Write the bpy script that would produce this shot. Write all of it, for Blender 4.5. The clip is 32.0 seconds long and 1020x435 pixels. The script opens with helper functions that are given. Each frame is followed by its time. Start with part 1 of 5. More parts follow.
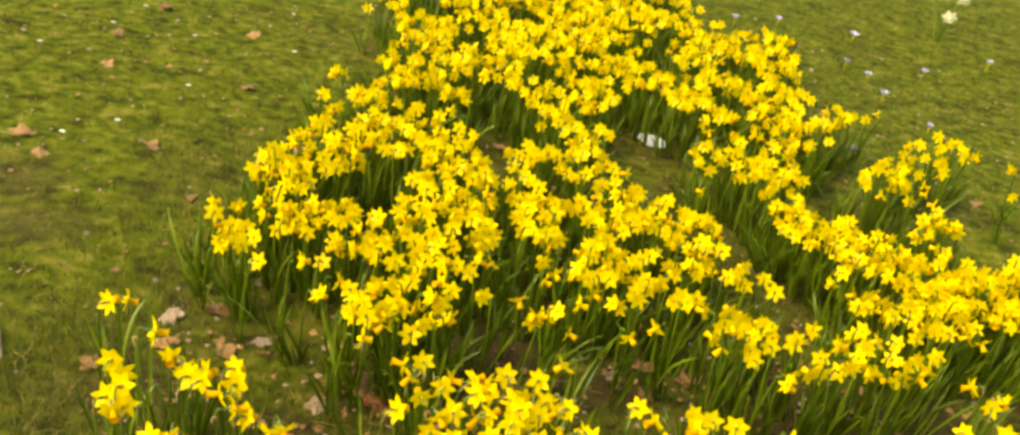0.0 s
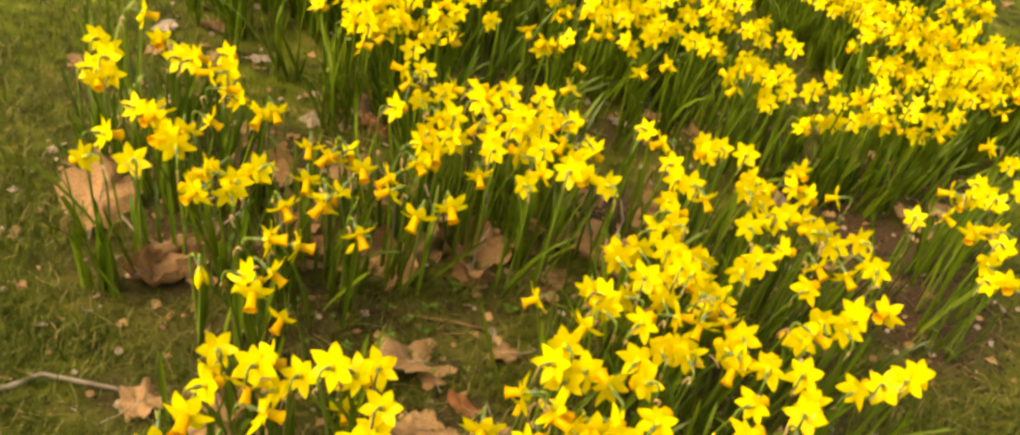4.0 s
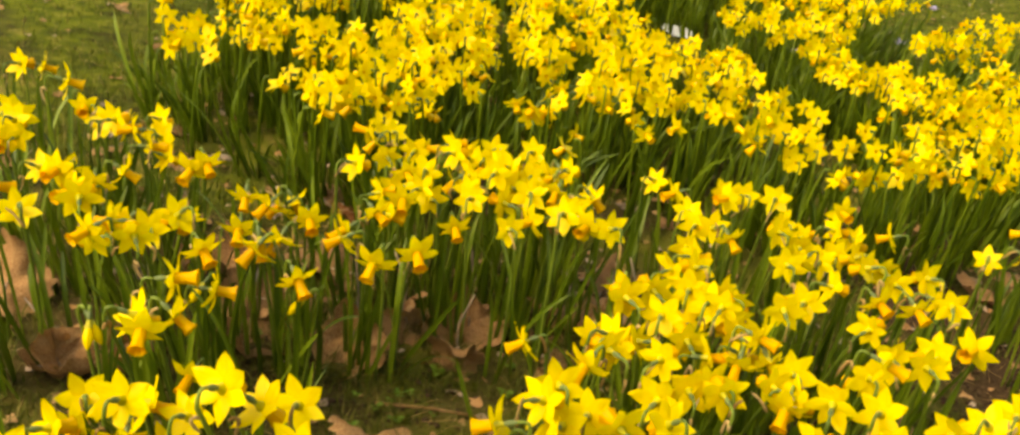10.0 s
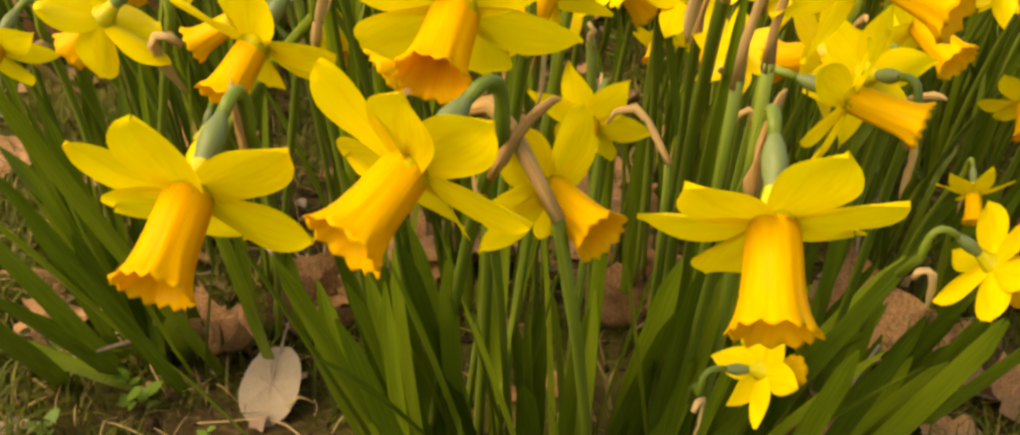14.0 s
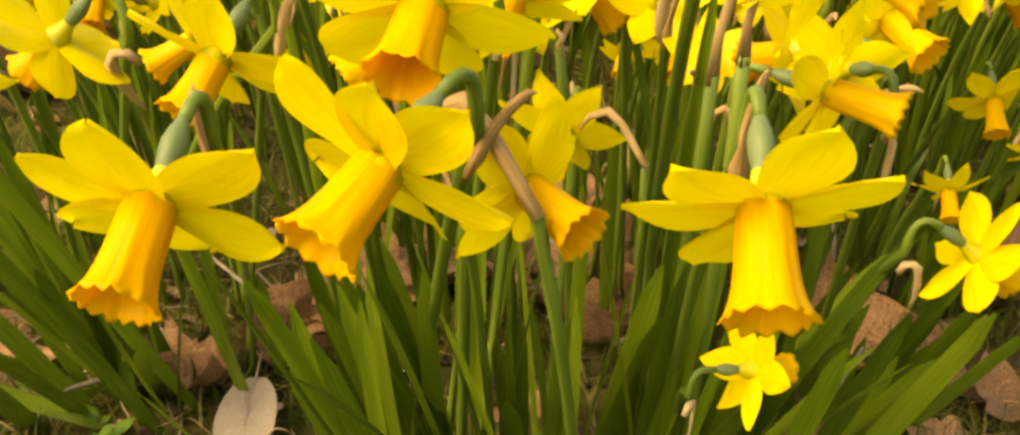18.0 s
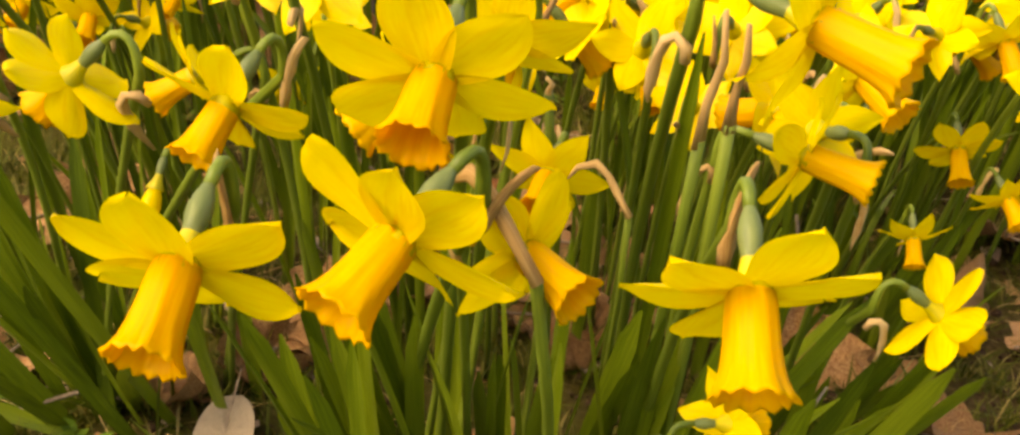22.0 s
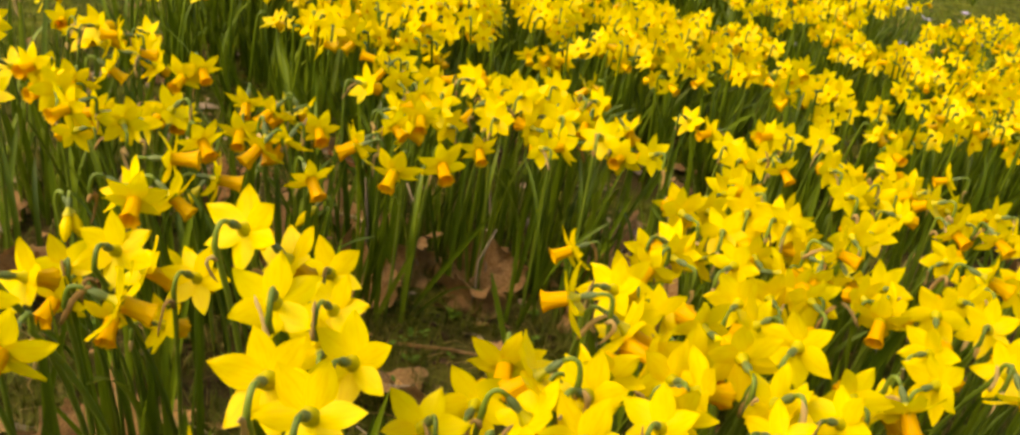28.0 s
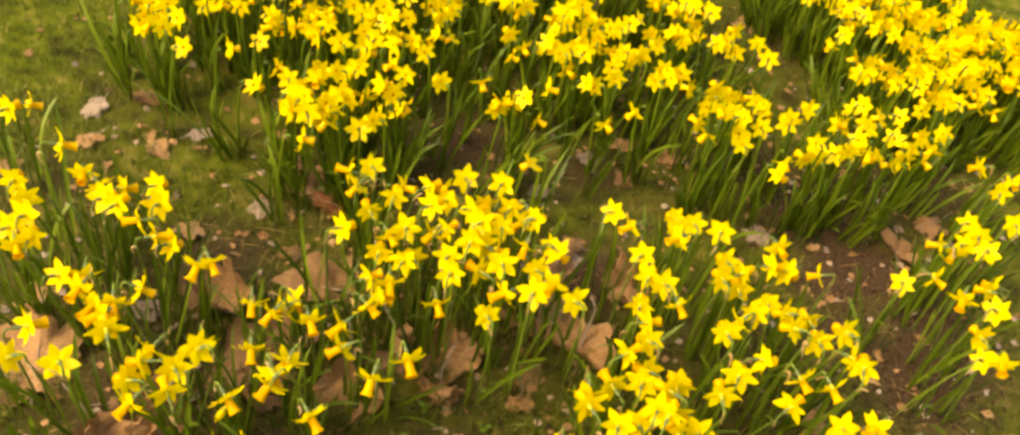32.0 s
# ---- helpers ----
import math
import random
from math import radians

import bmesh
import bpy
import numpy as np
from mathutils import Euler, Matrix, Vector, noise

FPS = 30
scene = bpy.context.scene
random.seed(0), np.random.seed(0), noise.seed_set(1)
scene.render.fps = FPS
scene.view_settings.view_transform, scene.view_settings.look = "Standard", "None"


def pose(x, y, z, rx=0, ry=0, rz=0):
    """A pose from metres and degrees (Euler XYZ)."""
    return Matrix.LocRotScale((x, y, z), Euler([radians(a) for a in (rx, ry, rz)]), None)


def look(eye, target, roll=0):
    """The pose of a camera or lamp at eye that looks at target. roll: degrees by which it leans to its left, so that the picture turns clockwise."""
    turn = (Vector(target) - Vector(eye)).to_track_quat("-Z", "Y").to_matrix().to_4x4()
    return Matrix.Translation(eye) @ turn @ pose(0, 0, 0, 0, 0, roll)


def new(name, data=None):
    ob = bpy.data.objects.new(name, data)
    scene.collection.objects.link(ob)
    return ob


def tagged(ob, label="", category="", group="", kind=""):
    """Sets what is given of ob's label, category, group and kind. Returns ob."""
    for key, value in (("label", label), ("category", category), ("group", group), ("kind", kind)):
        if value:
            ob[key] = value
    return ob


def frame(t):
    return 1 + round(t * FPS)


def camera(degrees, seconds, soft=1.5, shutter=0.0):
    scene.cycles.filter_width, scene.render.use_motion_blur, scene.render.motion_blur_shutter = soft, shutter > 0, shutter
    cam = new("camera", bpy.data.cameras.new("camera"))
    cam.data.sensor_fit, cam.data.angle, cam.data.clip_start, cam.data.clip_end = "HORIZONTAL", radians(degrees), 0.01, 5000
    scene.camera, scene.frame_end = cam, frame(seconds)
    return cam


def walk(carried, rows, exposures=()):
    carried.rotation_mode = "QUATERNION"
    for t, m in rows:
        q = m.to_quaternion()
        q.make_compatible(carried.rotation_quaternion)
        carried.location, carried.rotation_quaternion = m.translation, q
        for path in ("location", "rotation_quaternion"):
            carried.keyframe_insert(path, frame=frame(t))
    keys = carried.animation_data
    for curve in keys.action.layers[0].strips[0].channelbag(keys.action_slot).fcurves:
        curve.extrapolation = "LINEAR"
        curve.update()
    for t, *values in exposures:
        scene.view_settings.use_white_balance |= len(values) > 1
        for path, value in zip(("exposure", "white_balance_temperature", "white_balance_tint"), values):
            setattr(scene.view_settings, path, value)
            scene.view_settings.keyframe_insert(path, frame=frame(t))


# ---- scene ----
# A drift of yellow daffodils on a spring lawn. One hand-held camera sinks to the front flowers and rises again.
cam = camera(50.0, 32.0, soft=2.7)
PATH = [
    (0, (-0.1269, 1.2526, 1.3072), (-0.1698, 2.1506, 0.8694), 10.72),
    (0.5, (-0.0784, 1.2469, 1.0833), (-0.1428, 2.1582, 0.6765), 10.56),
    (1, (-0.0313, 1.2315, 0.9547), (-0.1095, 2.1363, 0.5361), 10.36),
    (1.5, (-0.0171, 1.2336, 0.9043), (-0.0825, 2.0950, 0.4008), 10.74),
    (2, (-0.0076, 1.2277, 0.8815), (-0.0675, 2.0565, 0.3251), 9.97),
    (2.5, (-0.0144, 1.2380, 0.8664), (-0.0735, 2.0649, 0.3071), 10.15),
    (4.5, (-0.0893, 1.1952, 1.2225), (-0.0945, 2.0262, 0.6662), 15.89),
    (5, (-0.0912, 1.1638, 1.3771), (-0.1032, 2.0077, 0.8407), 14.89),
    (5.5, (-0.0983, 1.1453, 1.4289), (-0.1193, 1.9947, 0.9015), 12.39),
    (6, (-0.1032, 1.1576, 1.4452), (-0.1494, 2.0423, 0.9815), 11.58),
    (6.5, (-0.1097, 1.1972, 1.4164), (-0.1580, 2.0799, 0.9488), 11.02),
    (7, (-0.1039, 1.2294, 1.4090), (-0.1504, 2.1090, 0.9357), 10.70),
    (7.5, (-0.1016, 1.2485, 1.3742), (-0.1389, 2.1345, 0.9121), 10.64),
    (8, (-0.1064, 1.3172, 1.2418), (-0.1409, 2.2166, 0.8061), 10.40),
    (8.5, (-0.0784, 1.3633, 1.1125), (-0.1084, 2.2457, 0.6429), 9.53),
    (9, (-0.0271, 1.3745, 0.9532), (-0.0695, 2.2495, 0.4709), 8.62),
    (9.5, (0.0004, 1.3788, 0.8385), (-0.0609, 2.2740, 0.3970), 8.68),
    (10, (0.0214, 1.3781, 0.7631), (-0.0640, 2.2901, 0.3620), 9.13),
    (10.5, (0.0342, 1.3713, 0.7144), (-0.0705, 2.2831, 0.3174), 9.14),
    (11, (0.0287, 1.3618, 0.6445), (-0.0854, 2.2691, 0.2397), 8.17),
    (11.5, (0.0229, 1.3496, 0.5731), (-0.0907, 2.2465, 0.1457), 7.35),
    (12, (0.0137, 1.3601, 0.5286), (-0.0964, 2.2419, 0.0700), 5.72),
    (12.5, (-0.0024, 1.4024, 0.4905), (-0.1132, 2.2677, 0.0017), 5.58),
    (13, (-0.0140, 1.4312, 0.4551), (-0.1305, 2.3116, -0.0045), 5.72),
    (13.5, (-0.0112, 1.4607, 0.4459), (-0.1414, 2.3409, -0.0106), 5.18),
    (14, (-0.0207, 1.4796, 0.4085), (-0.1322, 2.3444, -0.0811), 3.94),
    (14.5, (-0.0152, 1.4907, 0.3855), (-0.1282, 2.3414, -0.1278), 2.08),
    (15, (-0.0127, 1.4922, 0.3840), (-0.1267, 2.3665, -0.0878), 2.64),
    (15.5, (-0.0250, 1.4948, 0.3968), (-0.1092, 2.3730, -0.0740), 2.59),
    (17.5, (-0.0175, 1.4912, 0.3963), (-0.1162, 2.3684, -0.0735), 2.59),
    (18, (-0.0224, 1.4840, 0.3991), (-0.1108, 2.3647, -0.0662), 2.36),
    (18.5, (-0.0205, 1.4868, 0.3979), (-0.1098, 2.3705, -0.0616), 2.02),
    (19, (-0.0234, 1.4885, 0.4058), (-0.1094, 2.3687, -0.0610), 2.55),
    (19.5, (-0.0175, 1.4845, 0.4089), (-0.1049, 2.3687, -0.0499), 3.38),
    (20, (-0.0267, 1.4800, 0.4168), (-0.0990, 2.3653, -0.0426), 4.17),
    (20.5, (-0.0211, 1.4786, 0.4104), (-0.1044, 2.3711, -0.0329), 4.13),
    (21, (-0.0256, 1.4818, 0.4160), (-0.0924, 2.3673, -0.0437), 5.24),
    (21.5, (-0.0259, 1.4762, 0.4117), (-0.0918, 2.3680, -0.0359), 4.96),
    (22, (-0.0305, 1.4763, 0.4170), (-0.0877, 2.3628, -0.0421), 5.44),
    (22.5, (-0.0252, 1.4762, 0.4178), (-0.0873, 2.3610, -0.0440), 5.43),
    (23, (-0.0252, 1.4748, 0.4186), (-0.0859, 2.3589, -0.0446), 5.64),
    (23.5, (-0.0296, 1.4748, 0.4261), (-0.0828, 2.3530, -0.0494), 6.30),
    (24, (-0.0218, 1.4728, 0.4284), (-0.0860, 2.3487, -0.0498), 5.78),
    (24.5, (-0.0222, 1.4702, 0.4296), (-0.0825, 2.3463, -0.0488), 5.93),
    (25, (-0.0210, 1.4744, 0.4523), (-0.0824, 2.3474, -0.0315), 6.65),
    (25.5, (-0.0168, 1.4711, 0.4833), (-0.0890, 2.3643, 0.0395), 7.26),
    (26, (-0.0172, 1.4666, 0.5114), (-0.0885, 2.3731, 0.0955), 8.60),
    (28.5, (-0.0384, 1.4442, 0.5736), (-0.0985, 2.3778, 0.2203), 10.94),
    (29, (-0.0352, 1.4421, 0.5727), (-0.0901, 2.3773, 0.2229), 10.97),
    (29.5, (-0.0382, 1.4578, 0.5859), (-0.0876, 2.3875, 0.2210), 11.68),
    (30, (-0.0604, 1.4882, 0.6471), (-0.0980, 2.3820, 0.2001), 10.98),
    (30.5, (-0.0976, 1.4705, 0.7935), (-0.0917, 2.3229, 0.2707), 10.51),
    (31, (-0.1316, 1.4647, 0.9917), (-0.0900, 2.2815, 0.4162), 11.56),
    (31.5, (-0.1350, 1.5203, 1.2159), (-0.1072, 2.3154, 0.6100), 12.13),
    (32, (-0.1109, 1.5276, 1.3048), (-0.0922, 2.2863, 0.6535), 11.70),
]
EXPOSURES = [(0, 0.72, 8800, 2), (2, 0.72, 8800, 11), (3.5, 0.78, 8800, 9), (5, 0.84, 8800, 8), (8, 0.70, 8800, 5), (10, 0.55, 9000, 7), (12, 0.44, 9300, 17), (13.9, 0.52, 9300, 17), (14.5, 1.02, 8700, 6), (15.0, 1.04, 8900, 8), (15.6, 0.82, 9100, 12), (17.5, 0.86, 9200, 13), (20, 0.69, 9300, 20), (24, 0.66, 9300, 20), (26, 0.46, 9300, 17), (28.5, 0.34, 9000, 7), (30, 0.44, 9000, 8), (31, 0.79, 8900, 11), (32, 0.88, 8800, 13)]
walk(cam, [(t, look(eye, target, roll)) for t, eye, target, roll in PATH], EXPOSURES)

# ---- light: a bright hazy sky with a soft sun behind the camera's left shoulder ----
SUN_EL, SUN_AZ = radians(48), radians(215)      # azimuth from +x, counter-clockwise
world = bpy.data.worlds.new("sky")
scene.world = world
world.use_nodes = True
wn = world.node_tree.nodes
sky = wn.new("ShaderNodeTexSky")
sky.sky_type = 'NISHITA'
sky.sun_disc = False
sky.sun_elevation = SUN_EL
sky.sun_rotation = radians(90) - SUN_AZ
sky.dust_density = 4.0
wn["Background"].inputs["Strength"].default_value = 0.27
world.node_tree.links.new(sky.outputs[0], wn["Background"].inputs["Color"])
sun_data = bpy.data.lights.new("sun", 'SUN')
sun_data.energy, sun_data.angle, sun_data.color = 1.15, radians(32), (1.0, 0.90, 0.72)
sun = new("sun", sun_data)
toward = Vector((math.cos(SUN_AZ) * math.cos(SUN_EL), math.sin(SUN_AZ) * math.cos(SUN_EL), math.sin(SUN_EL)))
sun.matrix_world = look(toward * 30, (0, 0, 0))


# ---- materials ----
def material(name, rough=0.6, spec=0.3):
    m = bpy.data.materials.new(name)
    m.use_nodes = True
    b = m.node_tree.nodes["Principled BSDF"]
    b.inputs["Roughness"].default_value = rough
    b.inputs["Specular IOR Level"].default_value = spec
    return m, m.node_tree.nodes, m.node_tree.links, b


def ramp(nodes, *stops):
    r = nodes.new("ShaderNodeValToRGB")
    while len(r.color_ramp.elements) < len(stops):
        r.color_ramp.elements.new(0.5)
    for e, (p, c) in zip(r.color_ramp.elements, stops):
        e.position, e.color = p, (*c, 1)
    return r


def noise_tex(nodes, links, scale, detail=4, coords=None):
    n = nodes.new("ShaderNodeTexNoise")
    n.inputs["Scale"].default_value, n.inputs["Detail"].default_value = scale, detail
    if coords:
        links.new(coords, n.inputs["Vector"])
    return n


def bump(nodes, links, height, strength, b, distance=0.001):
    k = nodes.new("ShaderNodeBump")
    k.inputs["Strength"].default_value, k.inputs["Distance"].default_value = strength, distance
    links.new(height, k.inputs["Height"])
    links.new(k.outputs[0], b.inputs["Normal"])


def mixed(nodes, links, kind, fac, a, b):
    x = nodes.new("ShaderNodeMix")
    x.data_type, x.blend_type = 'RGBA', kind
    for sock, v in ((x.inputs[0], fac), (x.inputs[6], a), (x.inputs[7], b)):
        if isinstance(v, (int, float)):
            sock.default_value = v
        elif isinstance(v, tuple):
            sock.default_value = (*v, 1)
        else:
            links.new(v, sock)
    return x.outputs[2]


def living(name, stops, rough, through_light, streak, vary, per_island=False, spec=0.3):
    """Plant tissue: streaked along its length, varied piece by piece, letting some light through."""
    m, nodes, links, b = material(name, rough, spec)
    uv = nodes.new("ShaderNodeUVMap")
    mp = nodes.new("ShaderNodeMapping")
    mp.inputs["Scale"].default_value = streak
    links.new(uv.outputs[0], mp.inputs[0])
    n = noise_tex(nodes, links, 4.0, 3, mp.outputs[0])
    info = nodes.new("ShaderNodeNewGeometry" if per_island else "ShaderNodeObjectInfo")
    rnd = info.outputs["Random Per Island" if per_island else "Random"]
    add = nodes.new("ShaderNodeMath")
    add.operation = 'MULTIPLY_ADD'
    links.new(rnd, add.inputs[0])
    add.inputs[1].default_value = vary
    links.new(n.outputs[0], add.inputs[2])
    sub = nodes.new("ShaderNodeMath")
    sub.operation = 'SUBTRACT'
    links.new(add.outputs[0], sub.inputs[0])
    sub.inputs[1].default_value = vary / 2
    r = ramp(nodes, *stops)
    links.new(sub.outputs[0], r.inputs[0])
    links.new(r.outputs[0], b.inputs["Base Color"])
    bump(nodes, links, n.outputs[0], 0.25, b, 0.0006)
    tr = nodes.new("ShaderNodeBsdfTranslucent")
    links.new(r.outputs[0], tr.inputs["Color"])
    mx = nodes.new("ShaderNodeMixShader")
    mx.inputs[0].default_value = through_light
    links.new(b.outputs[0], mx.inputs[1])
    links.new(tr.outputs[0], mx.inputs[2])
    links.new(mx.outputs[0], nodes["Material Output"].inputs["Surface"])
    return m


PETAL_STOPS = ((0.25, (0.77, 0.545, 0.002)), (0.5, (0.81, 0.63, 0.003)), (0.8, (0.84, 0.70, 0.007)))
CORONA_STOPS = ((0.25, (0.80, 0.44, 0.001)), (0.55, (0.83, 0.52, 0.002)), (0.85, (0.86, 0.60, 0.004)))
LEAF_STOPS = ((0.2, (0.040, 0.070, 0.003)), (0.5, (0.088, 0.138, 0.006)), (0.85, (0.160, 0.220, 0.013)))
STEM_STOPS = ((0.2, (0.07, 0.11, 0.010)), (0.5, (0.118, 0.172, 0.017)), (0.85, (0.18, 0.24, 0.028)))
petal_mat = living("yellow_petal", PETAL_STOPS, 0.55, 0.42, (3, 0.6, 1), 0.30)
corona_mat = living("golden_trumpet", CORONA_STOPS, 0.6, 0.48, (9, 0.5, 1), 0.25)
leaf_mat = living("strap_leaf", LEAF_STOPS, 0.42, 0.20, (4, 0.5, 1), 0.6, spec=0.36)
stem_mat = living("flower_stalk", STEM_STOPS, 0.45, 0.05, (2, 0.4, 1), 0.5)
ovary_mat = living("green_ovary", ((0.2, (0.075, 0.11, 0.030)), (0.6, (0.115, 0.155, 0.046)), (0.9, (0.16, 0.20, 0.055))), 0.5, 0.05, (2, 1, 1), 0.3)
throat_mat = living("yellow_green_tube", ((0.2, (0.32, 0.30, 0.01)), (0.8, (0.55, 0.48, 0.02))), 0.5, 0.1, (2, 1, 1), 0.3)
spathe_mat = living("papery_spathe", ((0.2, (0.28, 0.155, 0.045)), (0.5, (0.45, 0.295, 0.11)), (0.85, (0.60, 0.45, 0.21))), 0.85, 0.2, (7, 0.6, 1), 0.5)
petal_far = living("yellow_petal_drift", PETAL_STOPS, 0.55, 0.42, (3, 0.6, 1), 0.45, True)
corona_far = living("golden_trumpet_drift", CORONA_STOPS, 0.5, 0.25, (9, 0.5, 1), 0.3, True)
leaf_far = living("strap_leaf_drift", LEAF_STOPS, 0.45, 0.20, (4, 0.5, 1), 0.6, True)
grass_mat = living("short_grass", ((0.12, (0.033, 0.043, 0.003)), (0.5, (0.071, 0.087, 0.006)), (0.8, (0.124, 0.120, 0.015)), (0.97, (0.27, 0.20, 0.07))), 0.6, 0.25, (1, 1, 1), 0.9, True, spec=0.12)


def dry_leaf_material(name, dark, mid, pale):
    m, nodes, links, b = material(name, 0.75, 0.2)
    co = nodes.new("ShaderNodeTexCoord")
    n1 = noise_tex(nodes, links, 28, 5, co.outputs["Object"])
    n2 = noise_tex(nodes, links, 160, 3, co.outputs["Object"])
    r = ramp(nodes, (0.25, dark), (0.5, mid), (0.78, pale))
    links.new(n1.outputs[0], r.inputs[0])
    info = nodes.new("ShaderNodeObjectInfo")
    v = ramp(nodes, (0.0, (0.62, 0.58, 0.55)), (1.0, (1.25, 1.2, 1.15)))
    links.new(info.outputs["Random"], v.inputs[0])
    c = mixed(nodes, links, 'MULTIPLY', 1.0, r.outputs[0], v.outputs[0])
    links.new(c, b.inputs["Base Color"])
    bump(nodes, links, n2.outputs[0], 0.4, b, 0.002)
    tr = nodes.new("ShaderNodeBsdfTranslucent")
    links.new(c, tr.inputs["Color"])
    mx = nodes.new("ShaderNodeMixShader")
    mx.inputs[0].default_value = 0.15
    links.new(b.outputs[0], mx.inputs[1])
    links.new(tr.outputs[0], mx.inputs[2])
    links.new(mx.outputs[0], nodes["Material Output"].inputs["Surface"])
    return m


brown_leaf_mat = dry_leaf_material("dry_brown_leaf", (0.135, 0.064, 0.022), (0.315, 0.180, 0.074), (0.47, 0.310, 0.150))
pale_leaf_mat = dry_leaf_material("bleached_leaf", (0.22, 0.15, 0.10), (0.35, 0.265, 0.19), (0.47, 0.39, 0.30))
grey_leaf_mat = dry_leaf_material("grey_beige_leaf", (0.28, 0.23, 0.15), (0.38, 0.325, 0.22), (0.46, 0.40, 0.285))
rust_leaf_mat = dry_leaf_material("rust_leaf", (0.16, 0.055, 0.018), (0.34, 0.13, 0.04), (0.46, 0.24, 0.10))
twig_mat = dry_leaf_material("dry_twig", (0.16, 0.12, 0.08), (0.32, 0.26, 0.18), (0.46, 0.40, 0.30))

ground_mat, gn, gl, gb = material("mossy_turf_and_soil", 0.95, 0.05)
gco = gn.new("ShaderNodeTexCoord").outputs["Object"]
g1 = noise_tex(gn, gl, 2.2, 5, gco)
g2 = noise_tex(gn, gl, 23, 6, gco)
g3 = noise_tex(gn, gl, 190, 4, gco)
turf = ramp(gn, (0.30, (0.026, 0.028, 0.004)), (0.44, (0.056, 0.070, 0.005)), (0.58, (0.090, 0.107, 0.007)), (0.76, (0.17, 0.145, 0.028)))
g6 = noise_tex(gn, gl, 7.5, 4, gco)
gmix = gn.new("ShaderNodeMath")
gmix.operation = 'MULTIPLY_ADD'
gl.new(g6.outputs[0], gmix.inputs[0])
gmix.inputs[1].default_value = 0.65
gmix.inputs[2].default_value = -0.32
gsum = gn.new("ShaderNodeMath")
gsum.operation = 'ADD'
gl.new(g2.outputs[0], gsum.inputs[0])
gl.new(gmix.outputs[0], gsum.inputs[1])
gl.new(gsum.outputs[0], turf.inputs[0])
soil = ramp(gn, (0.3, (0.018, 0.010, 0.005)), (0.55, (0.056, 0.034, 0.016)), (0.8, (0.130, 0.084, 0.044)))
gl.new(g3.outputs[0], soil.inputs[0])
bare = gn.new("ShaderNodeAttribute")
bare.attribute_name = "bare"
g4 = gn.new("ShaderNodeMath")
g4.operation = 'MULTIPLY_ADD'
gl.new(g1.outputs[0], g4.inputs[0])
g4.inputs[1].default_value = 1.6
g4.inputs[2].default_value = -0.89
g5 = gn.new("ShaderNodeMath")
g5.operation = 'ADD'
g5.use_clamp = True
gl.new(g4.outputs[0], g5.inputs[0])
gl.new(bare.outputs["Fac"], g5.inputs[1])
gl.new(mixed(gn, gl, 'MIX', g5.outputs[0], turf.outputs[0], soil.outputs[0]), gb.inputs["Base Color"])
bump(gn, gl, g3.outputs[0], 0.5, gb, 0.004)


# ---- mesh tools ----
def mesh_of(name, verts, faces, mats, uvs=None, index=None, smooth=True):
    me = bpy.data.meshes.new(name)
    me.from_pydata(np.asarray(verts).tolist(), [], np.asarray(faces).tolist() if isinstance(faces, np.ndarray) else faces)
    for m in mats:
        me.materials.append(m)
    if index is not None:
        me.polygons.foreach_set("material_index", np.asarray(index, dtype=np.int32))
    if smooth:
        me.polygons.foreach_set("use_smooth", np.ones(len(me.polygons), dtype=bool))
    if uvs is not None:
        layer = me.uv_layers.new(name="UVMap")
        loops = np.empty(len(me.loops), dtype=np.int32)
        me.loops.foreach_get("vertex_index", loops)
        layer.data.foreach_set("uv", np.asarray(uvs, dtype=np.float32)[loops].ravel())
    me.update()
    return me


def grid_faces(nu, nv, closed=False):
    out = []
    for i in range(nu - 1):
        for j in range(nv if closed else nv - 1):
            k = (j + 1) % nv
            out.append((i * nv + j, i * nv + k, (i + 1) * nv + k, (i + 1) * nv + j))
    return out


def part(name, mesh, parent, m=None, label=""):
    ob = new(name, mesh)
    ob.parent = parent
    if m is not None:
        ob.matrix_basis = m
    return tagged(ob, label) if label else ob


PETAL_STAR = ((0.0, 0.2, 0.35, 0.5, 0.65, 0.78, 0.9, 1.0), (0.60, 0.88, 1.0, 0.97, 0.80, 0.56, 0.28, 0.02))
PETAL_EDGE = ((0.0, 0.2, 0.4, 0.55, 0.7, 0.82, 0.92, 0.97, 1.0), (0.52, 0.76, 0.95, 1.0, 0.93, 0.76, 0.48, 0.24, 0.03))


